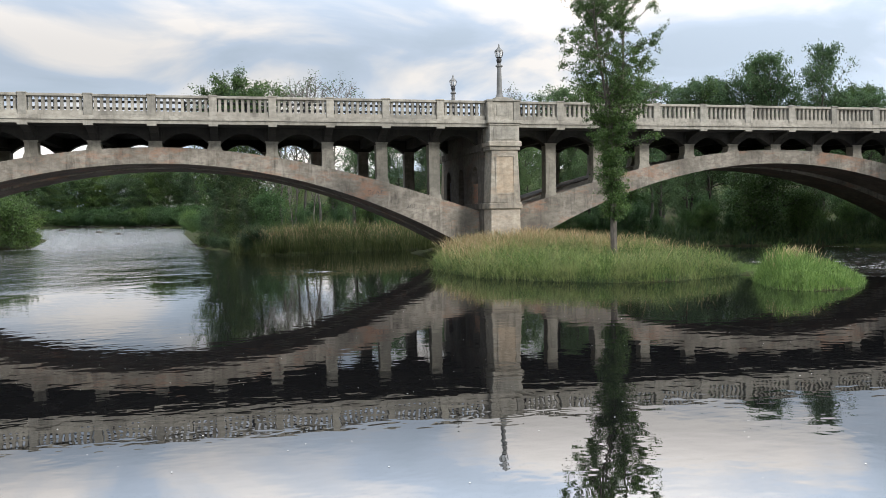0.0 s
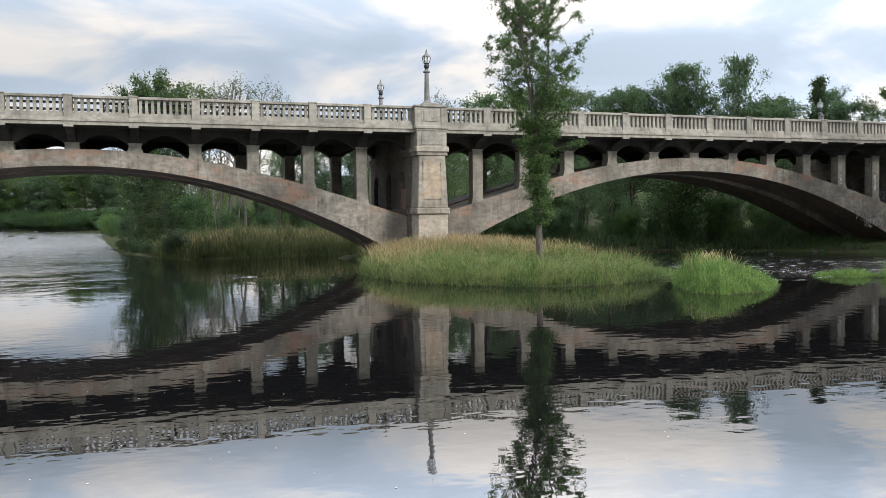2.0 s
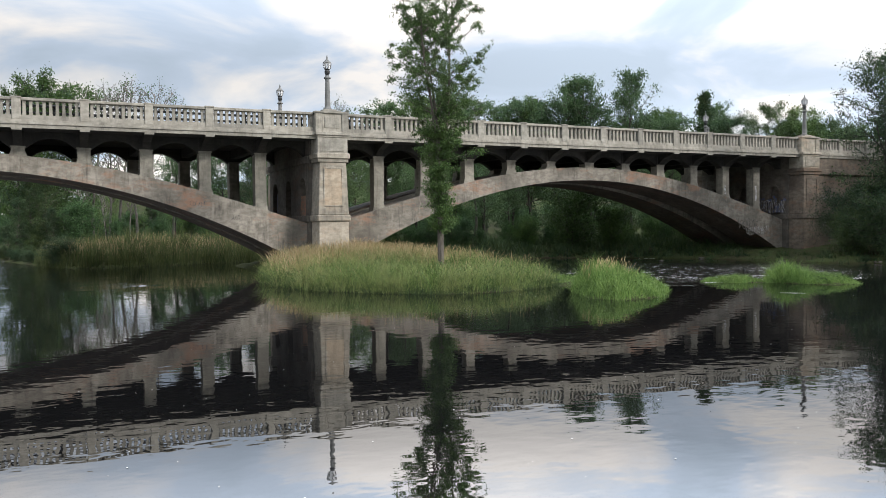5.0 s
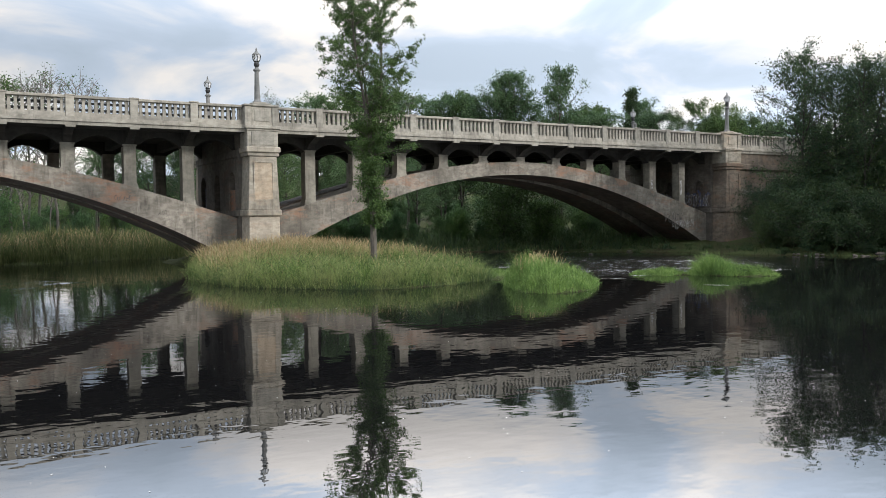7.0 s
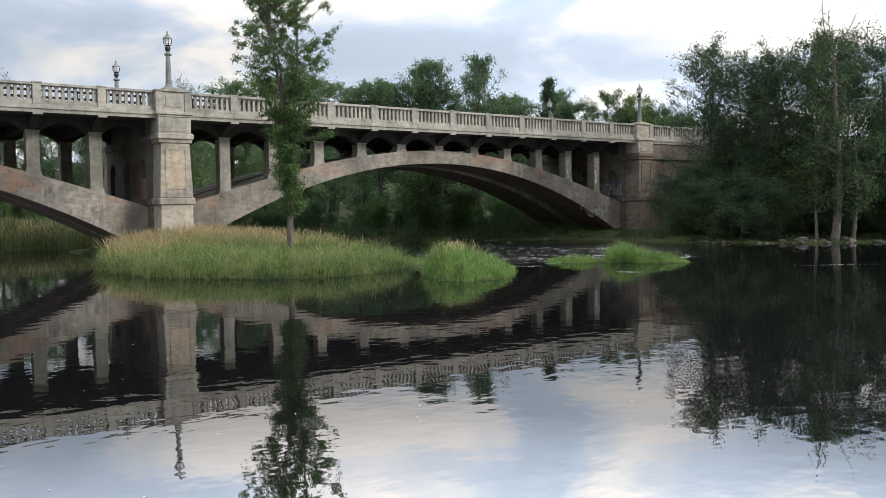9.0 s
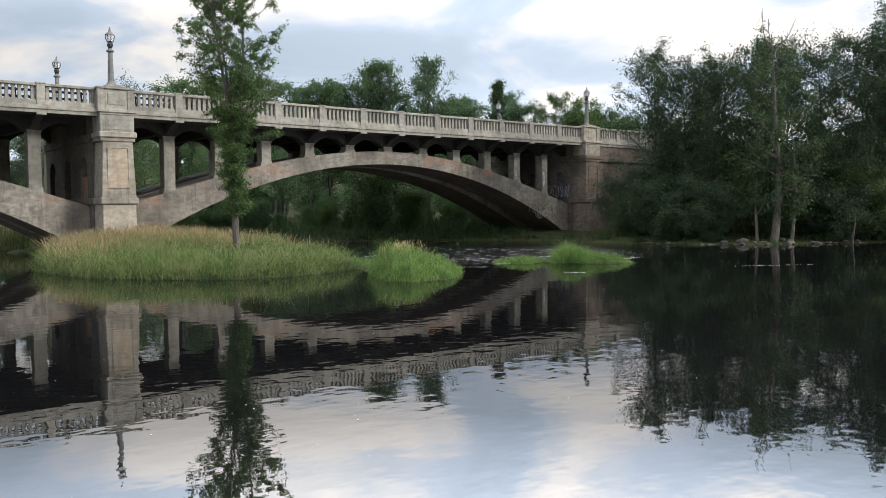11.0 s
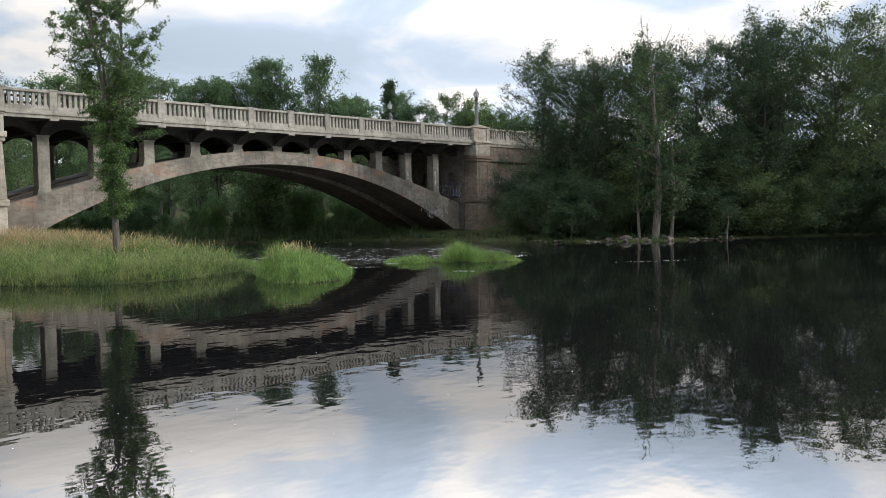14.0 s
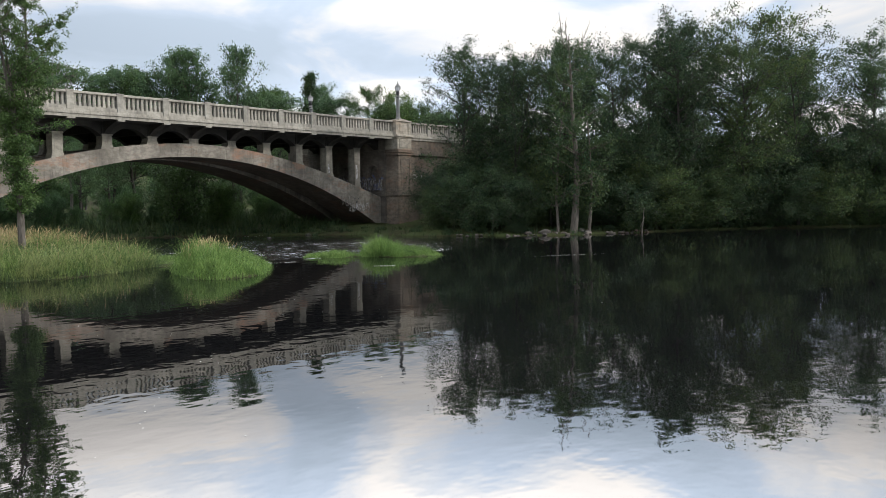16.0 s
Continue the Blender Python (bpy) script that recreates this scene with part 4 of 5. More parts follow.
scatter([(bank_a, 13), (bank_b, 13), (bank_c, 13), (shrub, 5)], [
    (34.5, -8.2, 12.9, 1, 1.0), (37.6, -8.6, 11.8, 0, 0.9), (36.2, -11.6, 11.6, 1, 0.9), (40.2, -10.2, 13.0, 0, 0.9),
    (39.6, -13.5, 12.8, 1, 0.9), (42.6, -12.6, 13.6, 2, 0.9), (43.2, -15.4, 13.4, 0, 0.9), (46.9, -17.0, 13.4, 2, 1.0),
    (46.6, -19.6, 15.8, 0, 1.0), (50.0, -18.6, 16.8, 0, 1.1), (50.5, -22.6, 15.9, 0, 1.0), (54.0, -21.4, 16.9, 2, 1.1),
    (54.4, -25.8, 14.6, 2, 1.0), (58.0, -25.0, 16.2, 0, 1.0), (59.0, -29.8, 14.4, 0, 1.0), (62.0, -29.4, 15.5, 2, 1.05),
    (64.5, -33.8, 14.5, 1, 1.2), (67.0, -33.0, 16.0, 0, 1.1), (71.0, -40.0, 15.0, 2, 1.0),
    (33.4, -9.6, 4.6, 3, 1.0), (33.6, -6.6, 3.8, 3, 0.9), (34.6, -12.2, 4.6, 3, 1.0), (38.3, -15.2, 3.4, 3, 0.8), (35.6, -4.8, 5.4, 3, 0.9),
    (41.2, -17.6, 4.4, 3, 1.1), (44.0, -18.8, 5.4, 3, 1.1), (46.8, -20.4, 4.8, 3, 1.2), (49.6, -21.9, 5.8, 3, 1.1), (52.6, -24.6, 5.0, 3, 1.2),
    (55.4, -27.2, 6.0, 3, 1.1), (58.4, -30.0, 5.2, 3, 1.2), (61.7, -33.0, 5.8, 3, 1.2), (65.5, -36.4, 6.0, 3, 1.2),
    (40.5, -14.0, 7.0, 3, 0.9), (43.6, -16.6, 8.0, 3, 0.8), (46.5, -17.6, 9.0, 3, 0.8), (49.4, -20.0, 8.6, 3, 0.8), (52.4, -22.2, 9.0, 3, 0.8), (55.0, -24.6, 8.0, 3, 0.9), (57.8, -27.0, 9.0, 3, 0.8),
    (60.5, -30.0, 8.0, 3, 0.9), (63.0, -31.8, 9.0, 3, 0.9), (36.6, -9.2, 7.0, 3, 0.9), (38.4, -11.6, 8.0, 3, 0.8)], 1.05)

# the big half-dead tree at the waterline
rng = np.random.default_rng(31)
snag = thing("half_dead_tree", "tall tree with a pale trunk and bare dead top branches", "tree", m=pose(36.85, -15.85, stand(36.85, -15.85) - 0.05))
sv, sf, spots = [], [], []
for base, d, ln, r in (((0, 0, -0.2), (0.08, -0.10, 1), 13.7, 0.28), ((0.85, -0.75, -0.2), (0.06, -0.04, 1), 8.0, 0.13), ((-0.75, 0.75, -0.2), (-0.03, 0.02, 1), 8.4, 0.11)):
    stem = grow(rng, base, d, ln, 12, 0.035, 0.05)
    tube(sv, sf, stem, r, 0.03, 9)
    if r > 0.2:
        snag_top = stem[-2]
    for i in range(22 if r > 0.2 else 10):
        j = int(rng.integers(3, 11))
        az = rng.uniform(0, 6.283)
        br = grow(rng, stem[j], (math.cos(az), math.sin(az), rng.uniform(0.0, 0.6)), rng.uniform(1.2, 3.2) if r > 0.2 else rng.uniform(0.7, 1.7), 5, 0.18, 0.05)
        tube(sv, sf, br, 0.05, 0.01, 5)
        for _ in range(4):
            tw = grow(rng, br[int(rng.integers(2, 6))], rng.normal(size=3), 0.8, 3, 0.25, 0.0)
            tube(sv, sf, tw, 0.015, 0.005, 3)
            spots += tw[1:]
link_mesh("trunk", sv, sf, M_BARK, snag, "pale bark", smooth=True)
pts = np.array(spots)
pick = rng.integers(0, len(pts), 7000)
crown = new("crown", quads_mesh("crown", leaf_corners(rng, pts[pick] + rng.normal(size=(7000, 3)) * 0.22, 0.19, flat=1.0), M_LEAF_DARK))
crown.parent = snag
sv, sf = [], []
for d, ln in (((0.62, -0.55, 0.75), 2.6), ((-0.6, 0.5, 0.55), 3.0), ((0.0, 0.1, 1), 2.2)):
    br = grow(rng, snag_top, d, ln, 6, 0.16, 0.10)
    tube(sv, sf, br, 0.042, 0.009, 5)
    for j in (3, 4, 5):
        tube(sv, sf, grow(rng, br[j], rng.normal(size=3) * 0.5 + np.array(d), 0.9, 4, 0.2, 0.06), 0.022, 0.006, 4)
link_mesh("dead_branches", sv, sf, M_BARK, snag, "bare dead branches", smooth=True)


def dead_tree(name, label, seed, height):
    rng = np.random.default_rng(seed)
    ob = thing(name, label, "dead tree")
    v, f = [], []
    stem = grow(rng, (0, 0, -0.2), (0.02, 0.02, 1), height, 10, 0.05, 0.05)
    tube(v, f, stem, 0.10, 0.015, 6)
    for i in range(12):
        j = int(rng.integers(5, 10))
        az = rng.uniform(0, 6.283)
        tube(v, f, grow(rng, stem[j], (math.cos(az), math.sin(az), 0.9), rng.uniform(0.6, 1.6), 4, 0.15, 0.05), 0.028, 0.006, 4)
    link_mesh("trunk", v, f, M_BARK_DARK, ob, smooth=True)
    return ob


settle(dead_tree("dead_tree", "thin bare dead tree above the leafy bank", 3, 13.2), 36.0, -11.0)
settle(dead_tree("dead_tree", "forked bare dead tree above the leafy bank", 4, 12.6), 38.6, -13.0)

# woods behind the bridge
wood_a = build_tree("woodland_tree", "round-crowned green tree in the woods", 21, 15, 3.9, 0.2, 38, 16000, 0.195, M_BARK_DARK, M_LEAF_WOOD, group=G_WOOD, tuft=0.28, twigs=9)
wood_b = build_tree("woodland_tree", "tall poplar-like green tree in the woods", 22, 15, 3.1, 0.28, 36, 14000, 0.195, M_BARK, M_LEAF_WOOD, group=G_WOOD, tuft=0.28, up=0.9, twigs=9)
wood_c = build_tree("woodland_tree", "bright green leafy tree in the woods", 23, 15, 4.2, 0.15, 38, 16000, 0.195, M_BARK_DARK, M_LEAF_BRIGHT, group=G_WOOD, tuft=0.28, twigs=9)
fir = build_tree("conifer", "dark pointed conifer in the woods", 24, 15, 2.8, 0.12, 70, 11000, 0.22, M_BARK_DARK, M_LEAF_DARK, crown_cone, group=G_WOOD, tuft=0.25, up=0.05)
twiggy = build_tree("bare_tree", "thin twiggy tree with few leaves", 25, 15, 3.2, 0.25, 34, 700, 0.18, M_DEAD, M_LEAF_FAR, group=G_WOOD, up=0.9, twigs=10, bare=True)
bushy = build_tree("bush", "leafy green bush on the river bank", 26, 6, 3.5, 0.03, 54, 13000, 0.21, M_BARK_DARK, M_LEAF_FAR, trunk_r=0.06, category="bush", group=G_BUSH, tuft=0.32, up=0.5)
willow = build_tree("bush", "pale green willow bush leaning over the river", 27, 5, 3.2, 0.03, 54, 14000, 0.18, M_BARK_DARK, M_LEAF_BRIGHT, trunk_r=0.06, category="bush", group=G_BUSH, tuft=0.34, up=0.5)
thicket = build_tree("bush", "dark shaded thicket under the bank trees", 28, 5, 3.0, 0.03, 50, 12000, 0.20, M_BARK_DARK, M_LEAF_DARK, trunk_r=0.06, category="bush", group=G_BUSH, tuft=0.32, up=0.4)
shade_tree = build_tree("woodland_tree", "dark green tree with foliage almost to the ground", 29, 14, 3.3, 0.08, 46, 15000, 0.23, M_BARK, M_LEAF_DARK, group=G_WOOD, tuft=0.27, twigs=9)
W = [(wood_a, 15), (wood_b, 15), (wood_c, 15), (fir, 15), (twiggy, 15), (bushy, 6), (willow, 5), (thicket, 5), (shade_tree, 14)]
places = [
    (21.6, 37.8, 16.2, 0, 1.0), (24.8, 38, 16.0, 0, 1.0), (27.3, 35, 16.6, 4, 1.0), (30.7, 33, 16.0, 2, 1.0), (33.2, 34.0, 15.8, 1, 0.9), (35.2, 30.4, 17.4, 1, 0.75), (38.0, 28.5, 17.9, 1, 0.8),
    (41.2, 26.2, 18.0, 1, 0.8), (39.8, 31, 14.5, 0, 1.0), (44.4, 23.8, 14.2, 2, 0.8), (46.8, 22.4, 15.8, 3, 1.0), (49.0, 22, 14.8, 1, 0.9), (51.2, 18.2, 14.4, 2, 0.9), (54, 17, 14.2, 2, 0.9), (57.5, 14.5, 12.8, 2, 0.9), (20.0, 40, 15.2, 0, 1.1), (23.4, 35.5, 14.6, 2, 1.1), (26.4, 37, 15.0, 0, 1.0), (29, 36, 15.2, 0, 1.1), (32.2, 31, 14.6, 0, 1.1), (37, 33, 15.0, 0, 1.1), (43, 29, 13.2, 0, 1.1), (42.6, 22.6, 12.6, 0, 1.2), (45.6, 25, 13.6, 0, 1.2), (48.6, 19, 12.6, 0, 1.2), (50.5, 21.5, 13.0, 2, 1.2), (53, 15.5, 12.4, 2, 1.2), (55.5, 18, 12.2, 0, 1.2), (60, 13.6, 11.2, 0, 1.2), (58.5, 18, 11.8, 0, 1.2), 
    (62, 15, 12.0, 0, 1.0), (68, 16, 13.5, 0, 1.0), (70, 4, 14, 0, 1.0), (72, -8, 15, 0, 1.1), (70, -20, 15, 0, 1.1), (78, -18, 16, 1, 1.1), (80, -32, 17, 0, 1.1), (76, -42, 16, 1, 1.1), (60, -12, 15, 0, 1.0), (54, -8, 13, 0, 1.0), (47, -4, 11, 0, 0.9), (43, -4.5, 9.5, 2, 0.8),
    (-14.2, 45.2, 17.2, 2, 0.9), (-12.6, 46, 16.7, 2, 0.9), (-16.6, 47, 16.2, 2, 0.7), (-15.6, 44.2, 15.2, 0, 0.9), (-8.6, 45, 16.2, 4, 0.9), (-6.0, 44.8, 16.6, 4, 0.9), (-2.6, 44, 15.6, 4, 0.9), (-11.0, 43, 12.4, 4, 0.9), (-7.0, 40, 11.0, 4, 0.8), (-3.4, 37, 10.4, 0, 0.8),
    (0.6, 36, 10.4, 0, 0.8), (3.6, 33, 9.6, 8, 0.8), (-1.6, 39, 9.4, 8, 0.7), (4.4, 37, 13.0, 4, 1.0), (7.4, 36, 10.0, 0, 1.0), (11.2, 35, 14.5, 4, 1.0), (13.0, 36, 10.4, 1, 1.0), (16.6, 36, 10.8, 0, 1.0), (19.0, 33, 12.0, 1, 1.0), (27, 27, 11.0, 0, 1.0), (23, 25, 9.0, 0, 1.0), (32, 24, 10.5, 0, 1.0), (36, 20, 9.5, 0, 1.0), (16, 24, 8.5, 0, 1.0), (10, 25, 8.5, 0, 1.0), (4, 26, 8.5, 0, 1.0),
    (40, 18, 9, 0, 1.0), (46, 15.5, 9, 0, 1.0),
    (-7.3, 45, 16.6, 4, 1.0), (-4.4, 44.5, 16.4, 4, 1.0), (-9.8, 45.5, 15.8, 4, 1.0), (-16.6, 36.5, 8.0, 8, 1.0), (-15.4, 41, 11.5, 8, 1.0), (-13.6, 34, 6.4, 8, 1.0), (-17.0, 31.5, 4.4, 8, 1.3), (-4.6, 41, 10.4, 8, 1.0), (-0.5, 42, 10.4, 8, 1.1), (3.4, 41, 10.4, 8, 1.1), (7.0, 40, 10.4, 8, 1.1),
    (60, -25.5, 11.5, 8, 1.2), (65, -27.5, 12.0, 8, 1.2), (70, -30, 12.5, 8, 1.2), (62.5, -28.4, 10.0, 8, 1.1), (45, -14.6, 9.5, 8, 1.0), (47.5, -15.5, 10.5, 8, 1.0), (41.2, -12.2, 9.0, 8, 0.9),
    (44.5, -9.5, 10.8, 8, 1.0), (49, -12.5, 12.8, 8, 1.1), (53.5, -15.5, 13.4, 8, 1.1), (58, -19, 13.4, 8, 1.1), (63, -23, 13.4, 8, 1.1), (68, -27.5, 11.5, 8, 1.1), (-13.4, 17.0, 1.9, 7, 1.2), (-14.4, 20.2, 2.4, 7, 1.2), (-15.3, 24, 3.0, 7, 1.2), (-16.3, 28.5, 3.2, 7, 1.2), (-17.2, 33, 3.8, 7, 1.2), (-15.2, 40, 7.6, 7, 0.9), (-15.0, 35.5, 5.6, 7, 0.8), (-13.0, 30, 5.6, 7, 0.8), (-15.6, 33, 3.2, 7, 0.8), (-14.0, 25, 2.6, 7, 0.7), (-11.6, 34, 5.2, 5, 0.9), (-14.2, 38, 13.0, 8, 0.9), (-12.4, 38, 7.4, 8, 0.8), (-9.4, 37, 8.6, 4, 0.8), (-5, 35, 6.0, 1, 0.9), (-15, 55, 9, 8, 0.8), (-8.6, 32, 4.8, 5, 1.0), (-5.6, 30, 4.8, 5, 1.0), (-1.4, 29, 5.0, 5, 1.0), (2.0, 25, 4.4, 5, 1.0),
    (6.0, 20, 3.6, 5, 1.0), (10.0, 18.5, 4.2, 5, 1.0), (14.2, 18, 4.8, 5, 1.0), (25.0, 13.4, 6.3, 6, 0.95), (27.6, 11.6, 4.2, 6, 0.9), (22.4, 16.0, 4.6, 5, 1.0), (26.0, 14.5, 3.8, 5, 1.0), (29.6, 13.5, 4.0, 5, 1.0), (33, 13, 4.4, 5, 1.0),
    (-34.6, 38, 4.9, 6, 1.1), (-36.8, 42, 5.8, 6, 1.1), (-36.6, 35, 5.0, 6, 1.1), (-33.4, 39.5, 3.4, 6, 1.1), (-38.5, 46, 5.6, 6, 1.1), (-43, 36, 7.5, 6, 1.1), (-38.5, 26, 4.4, 6, 1.1), (-41, 55, 6.0, 5, 1.2), (-45, 70, 8.0, 5, 1.2), (-50, 90, 9.0, 0, 1.0), (-58, 120, 12.0, 0, 1.0)]
rngp = np.random.default_rng(9)
for x, y in ((-20, 52), (-21.5, 62), (-23, 74), (-25, 88), (-27, 104), (-28.5, 124), (-30.5, 146), (-32, 170), (-33.5, 196)):   # the bank that recedes upstream
    places += [(x + 5.0, y, 5.0 + rngp.uniform(0, 2), 5, 1.0), (x + 12, y + 3, (6.5 if y < 110 else 10) + rngp.uniform(0, 2.5), int(rngp.integers(0, 3)), 1.0)]
for k in range(46):                                            # the far shore of the upper reach
    x = -142 + 2.7 * k + rngp.uniform(-1, 1)
    yy = float(np.interp(x, [-130, -86, -60, -31], [338, 315, 276, 228]))
    places += [(x, yy + 5 + rngp.uniform(0, 3), 8.5 + rngp.uniform(0, 3), 5, 2.0), (x + 2, yy + 13 + rngp.uniform(0, 8), 20 + rngp.uniform(0, 4), int(rngp.choice([0, 8, 0, 2, 8, 1])), 1.7)]
for k in range(4, 15):                                         # deeper woods
    places += [(-24 + 6.8 * k, 56 + rngp.uniform(0, 12), 12.6 + rngp.uniform(-1, 1.0), 0, 1.5), (-22 + 6.8 * k, 48 + rngp.uniform(0, 4), 7.5, 5, 1.5)]
for k in range(34):                                            # low hedge of scrub that closes the view under the arches
    x = -16 + 2.7 * k
    places += [(x, float(np.interp(x, [-16, 10, 40, 72], [62, 52, 40, 34])) + rngp.uniform(-2, 2), 6.4 + rngp.uniform(0, 1.0), 5, 1.15)]
for k in range(26):                                            # undergrowth under and behind the right arch
    x = 2 + 1.6 * k
    places += [(x, float(np.interp(x, [2, 14, 27, 34, 44], [20, 18.5, 16, 13.5, 13.5])) + rngp.uniform(-0.8, 2.0), 3.0 + rngp.uniform(0, 2.6), 5, 1.0)]
for k in range(16):                                            # undergrowth on the shore beyond the pool
    x = 34 + 2.3 * k
    places += [(x + 2.0, float(np.interp(x, [30.6, 33, 35.8, 40, 49.5, 59, 75], [-7.5, -12.7, -16.3, -18.2, -22.6, -31.4, -46])) + 4.5 + rngp.uniform(0, 1.5), 4.2 + rngp.uniform(0, 1.5), 7, 1.2)]
for k in range(40):                                            # low growth at the very edge
    x = 31.5 + 0.9 * k + rngp.uniform(-0.4, 0.4)
    if abs(x - 36.3) > 2.0:
        places += [(x + 0.6, float(np.interp(x, [30.6, 33, 35.8, 40, 49.5, 59, 75], [-7.5, -12.7, -16.3, -18.2, -22.6, -31.4, -46])) + 0.1 + rngp.uniform(0, 0.5), 1.2 + rngp.uniform(0, 1.5), 7, 1.25)]
for k in range(20):                                            # unseen trees added behind the viewer to block low sky light
    x = -95 + 9.5 * k
    places += [(x, -62 - 0.12 * max(0, x) ** 1.3 + rngp.uniform(-3, 3), 13 + rngp.uniform(0, 4), int(rngp.integers(0, 3)), 1.3)]
scatter(W, places)


# ---- grass ----
def sample(poly, n, rng, edge=0.0):
    q = np.array(poly)
    lo, hi = q.min(0), q.max(0)
    x, y = rng.uniform(lo[0], hi[0], n * 6), rng.uniform(lo[1], hi[1], n * 6)
    d = poly_distance(x, y, poly)
    k = np.where(d > edge)[0][:n]
    return x[k], y[k], d[k]


def blades(rng, x, y, h, width, bend, lx, ly):
    n = len(x)
    z = ground_height(x, y) - 0.03
    az = rng.uniform(0, 2 * np.pi, n)
    side = np.stack([np.cos(az), np.sin(az), np.zeros(n)], 1)
    lean = np.stack([rng.normal(size=n) * 0.7 + lx * 0.8, rng.normal(size=n) * 0.7 + ly * 0.8, np.zeros(n)], 1) * bend
    base = np.stack([x, y, z], 1)
    w = (width * rng.uniform(0.6, 1.3, n))[:, None]
    hh = h[:, None]
    up = np.array([0, 0, 1.0])
    rows = []
    for f, ww in ((0, 1.0), (0.5, 0.85), (0.82, 0.55), (1.0, 0.08)):
        c = base + up * hh * (f - 0.12 * f * f) + lean * hh * f * f
        rows += [c - side * w * ww / 2, c + side * w * ww / 2]
    return np.stack(rows, 1)


def tussock_noise(x, y):
    return 0.5 + 0.25 * np.sin(x * 2.1 + np.sin(y * 1.7) * 1.4) + 0.25 * np.sin(y * 2.7 + np.sin(x * 2.3) * 1.2)


def grass(name, label, poly, n, h, width, bend, seed, mat, edge=0.0, keep=None, spread=0.15, tall=None):
    rng = np.random.default_rng(seed)
    x, y, d = sample(poly, n, rng, edge)
    # gather the blades into tussocks that lean outwards
    ci = rng.integers(0, len(x), max(8, len(x) // 45))
    who = rng.integers(0, len(ci), len(x))
    ox, oy = rng.normal(size=len(x)) * spread, rng.normal(size=len(x)) * spread
    loose = rng.uniform(size=len(x)) < 0.35
    lx, ly = np.where(loose, 0.0, ox / spread), np.where(loose, 0.0, oy / spread)
    own = rng.uniform(0.3, 1.75, len(ci))[who]
    x, y = np.where(loose, x, x[ci][who] + ox), np.where(loose, y, y[ci][who] + oy)
    d = poly_distance(x, y, poly)
    ok = d > edge - 0.15
    if keep is not None:
        ok &= keep(x, y)
    x, y, d, lx, ly, own = (v[ok] for v in (x, y, d, lx, ly, own))
    hh = h * rng.uniform(0.5, 1.15, len(x)) * own * (0.75 + 0.45 * tussock_noise(x, y)) * np.clip(0.72 + d * 0.5, 0.4, 1)
    if tall is not None:
        hh *= tall(x, y)
    ob = new(name, quads_mesh(name, blades(rng, x, y, hh, width, bend, lx, ly), mat, 3))
    return tagged(ob, label, "grass", kind="stuff")


def clear_of_pier(x, y):
    return ~((np.abs(x) < 1.15) & (y > -0.5) & (y < 11.5))


grass("tall_grass", "tall lush green grass covering the island", ISLAND, 135000, 0.70, 0.012, 0.55, 41, M_GRASS, -0.15, lambda x, y: clear_of_pier(x, y) & (y < 3), tall=lambda x, y: 1.0 - 0.42 * np.exp(-((x - 1.2) ** 2 + (y + 12.8) ** 2) / 5.0))
grass("dry_grass", "straw-coloured dry grass along the crest of the island", ISLAND, 26000, 0.80, 0.010, 0.5, 49, M_STRAW, 0.3,
      lambda x, y: clear_of_pier(x, y) & (y < 2) & (tussock_noise(x * 0.5 + 3, y * 0.5) * 6 + y > -7.5))
# dark fringe stands in for bare soil and the overhang's shade at the waterline
grass("sedge", "dark sedge fringe put in for the shaded, muddy island edge", ISLAND, 60000, 0.42, 0.014, 0.8, 50, M_LEAF_DARK, -0.25,
      lambda x, y: (poly_distance(x, y, ISLAND) < 0.28) & (y < 0))
grass("tall_grass", "bright green grass tussock in the river", ISLET_B, 26000, 0.64, 0.014, 0.36, 42, M_GRASS_LOW, -0.15, tall=lambda x, y: 0.42 + 0.80 * np.exp(-((x - 4.2) ** 2 + (y + 18.4) ** 2) / 2.6))
grass("sedge", "thin low sedge on a gravel spit", ISLET_E, 1800, 0.16, 0.016, 0.4, 47, M_GRASS_LOW, -0.1)
grass("sedge", "low flat bright sedge in shallow water", ISLET_C, 6000, 0.19, 0.015, 0.5, 43, M_GRASS_LOW, -0.2)
grass("sedge", "rounded tuft of bright green sedge in the river", ISLET_D, 12000, 0.62, 0.014, 0.45, 44, M_GRASS_LOW, -0.1, tall=lambda x, y: 0.26 + 0.85 * np.exp(-((x - 14.0) ** 2 + (y + 19.0) ** 2) / 1.1))
REEDBED = [(-12.9, 14), (-9, 14.5), (-3, 16.8), (2, 17.8), (6, 14.7), (9, 14.2), (9, 22), (-2, 25), (-14, 26), (-15, 21)]
grass("reeds", "tall reed bed on the shaded shore behind the bridge", REEDBED, 26000, 1.15, 0.035, 0.22, 45, M_REEDBED, -0.45)
BACK_BANK = [(4, 17), (14, 13.3), (22, 9.4), (27.5, 4), (33, 1.5), (35, 12), (34, 22), (4, 27)]
grass("bank_grass", "rank green grass on the bank behind the arch", BACK_BANK, 20000, 0.62, 0.04, 0.4, 48, M_LEAF_DARK, -0.2)
FRINGE = [(30.6, -7.5), (33, -12.7), (35.8, -16.3), (40, -18.2), (49.5, -22.6), (59, -31.4), (62, -30.5), (52, -21), (41, -15.5), (36.5, -13), (34, -7.5), (34, -2), (29, 5), (22, 11.5), (12, 15), (9, 14.4), (14, 13), (22, 9), (27.5, 3.4), (31, -2)]
grass("bank_grass", "rank grass and herbs along the shaded shore", FRINGE, 9000, 0.40, 0.03, 0.5, 46, M_LEAF_DARK, -0.2)


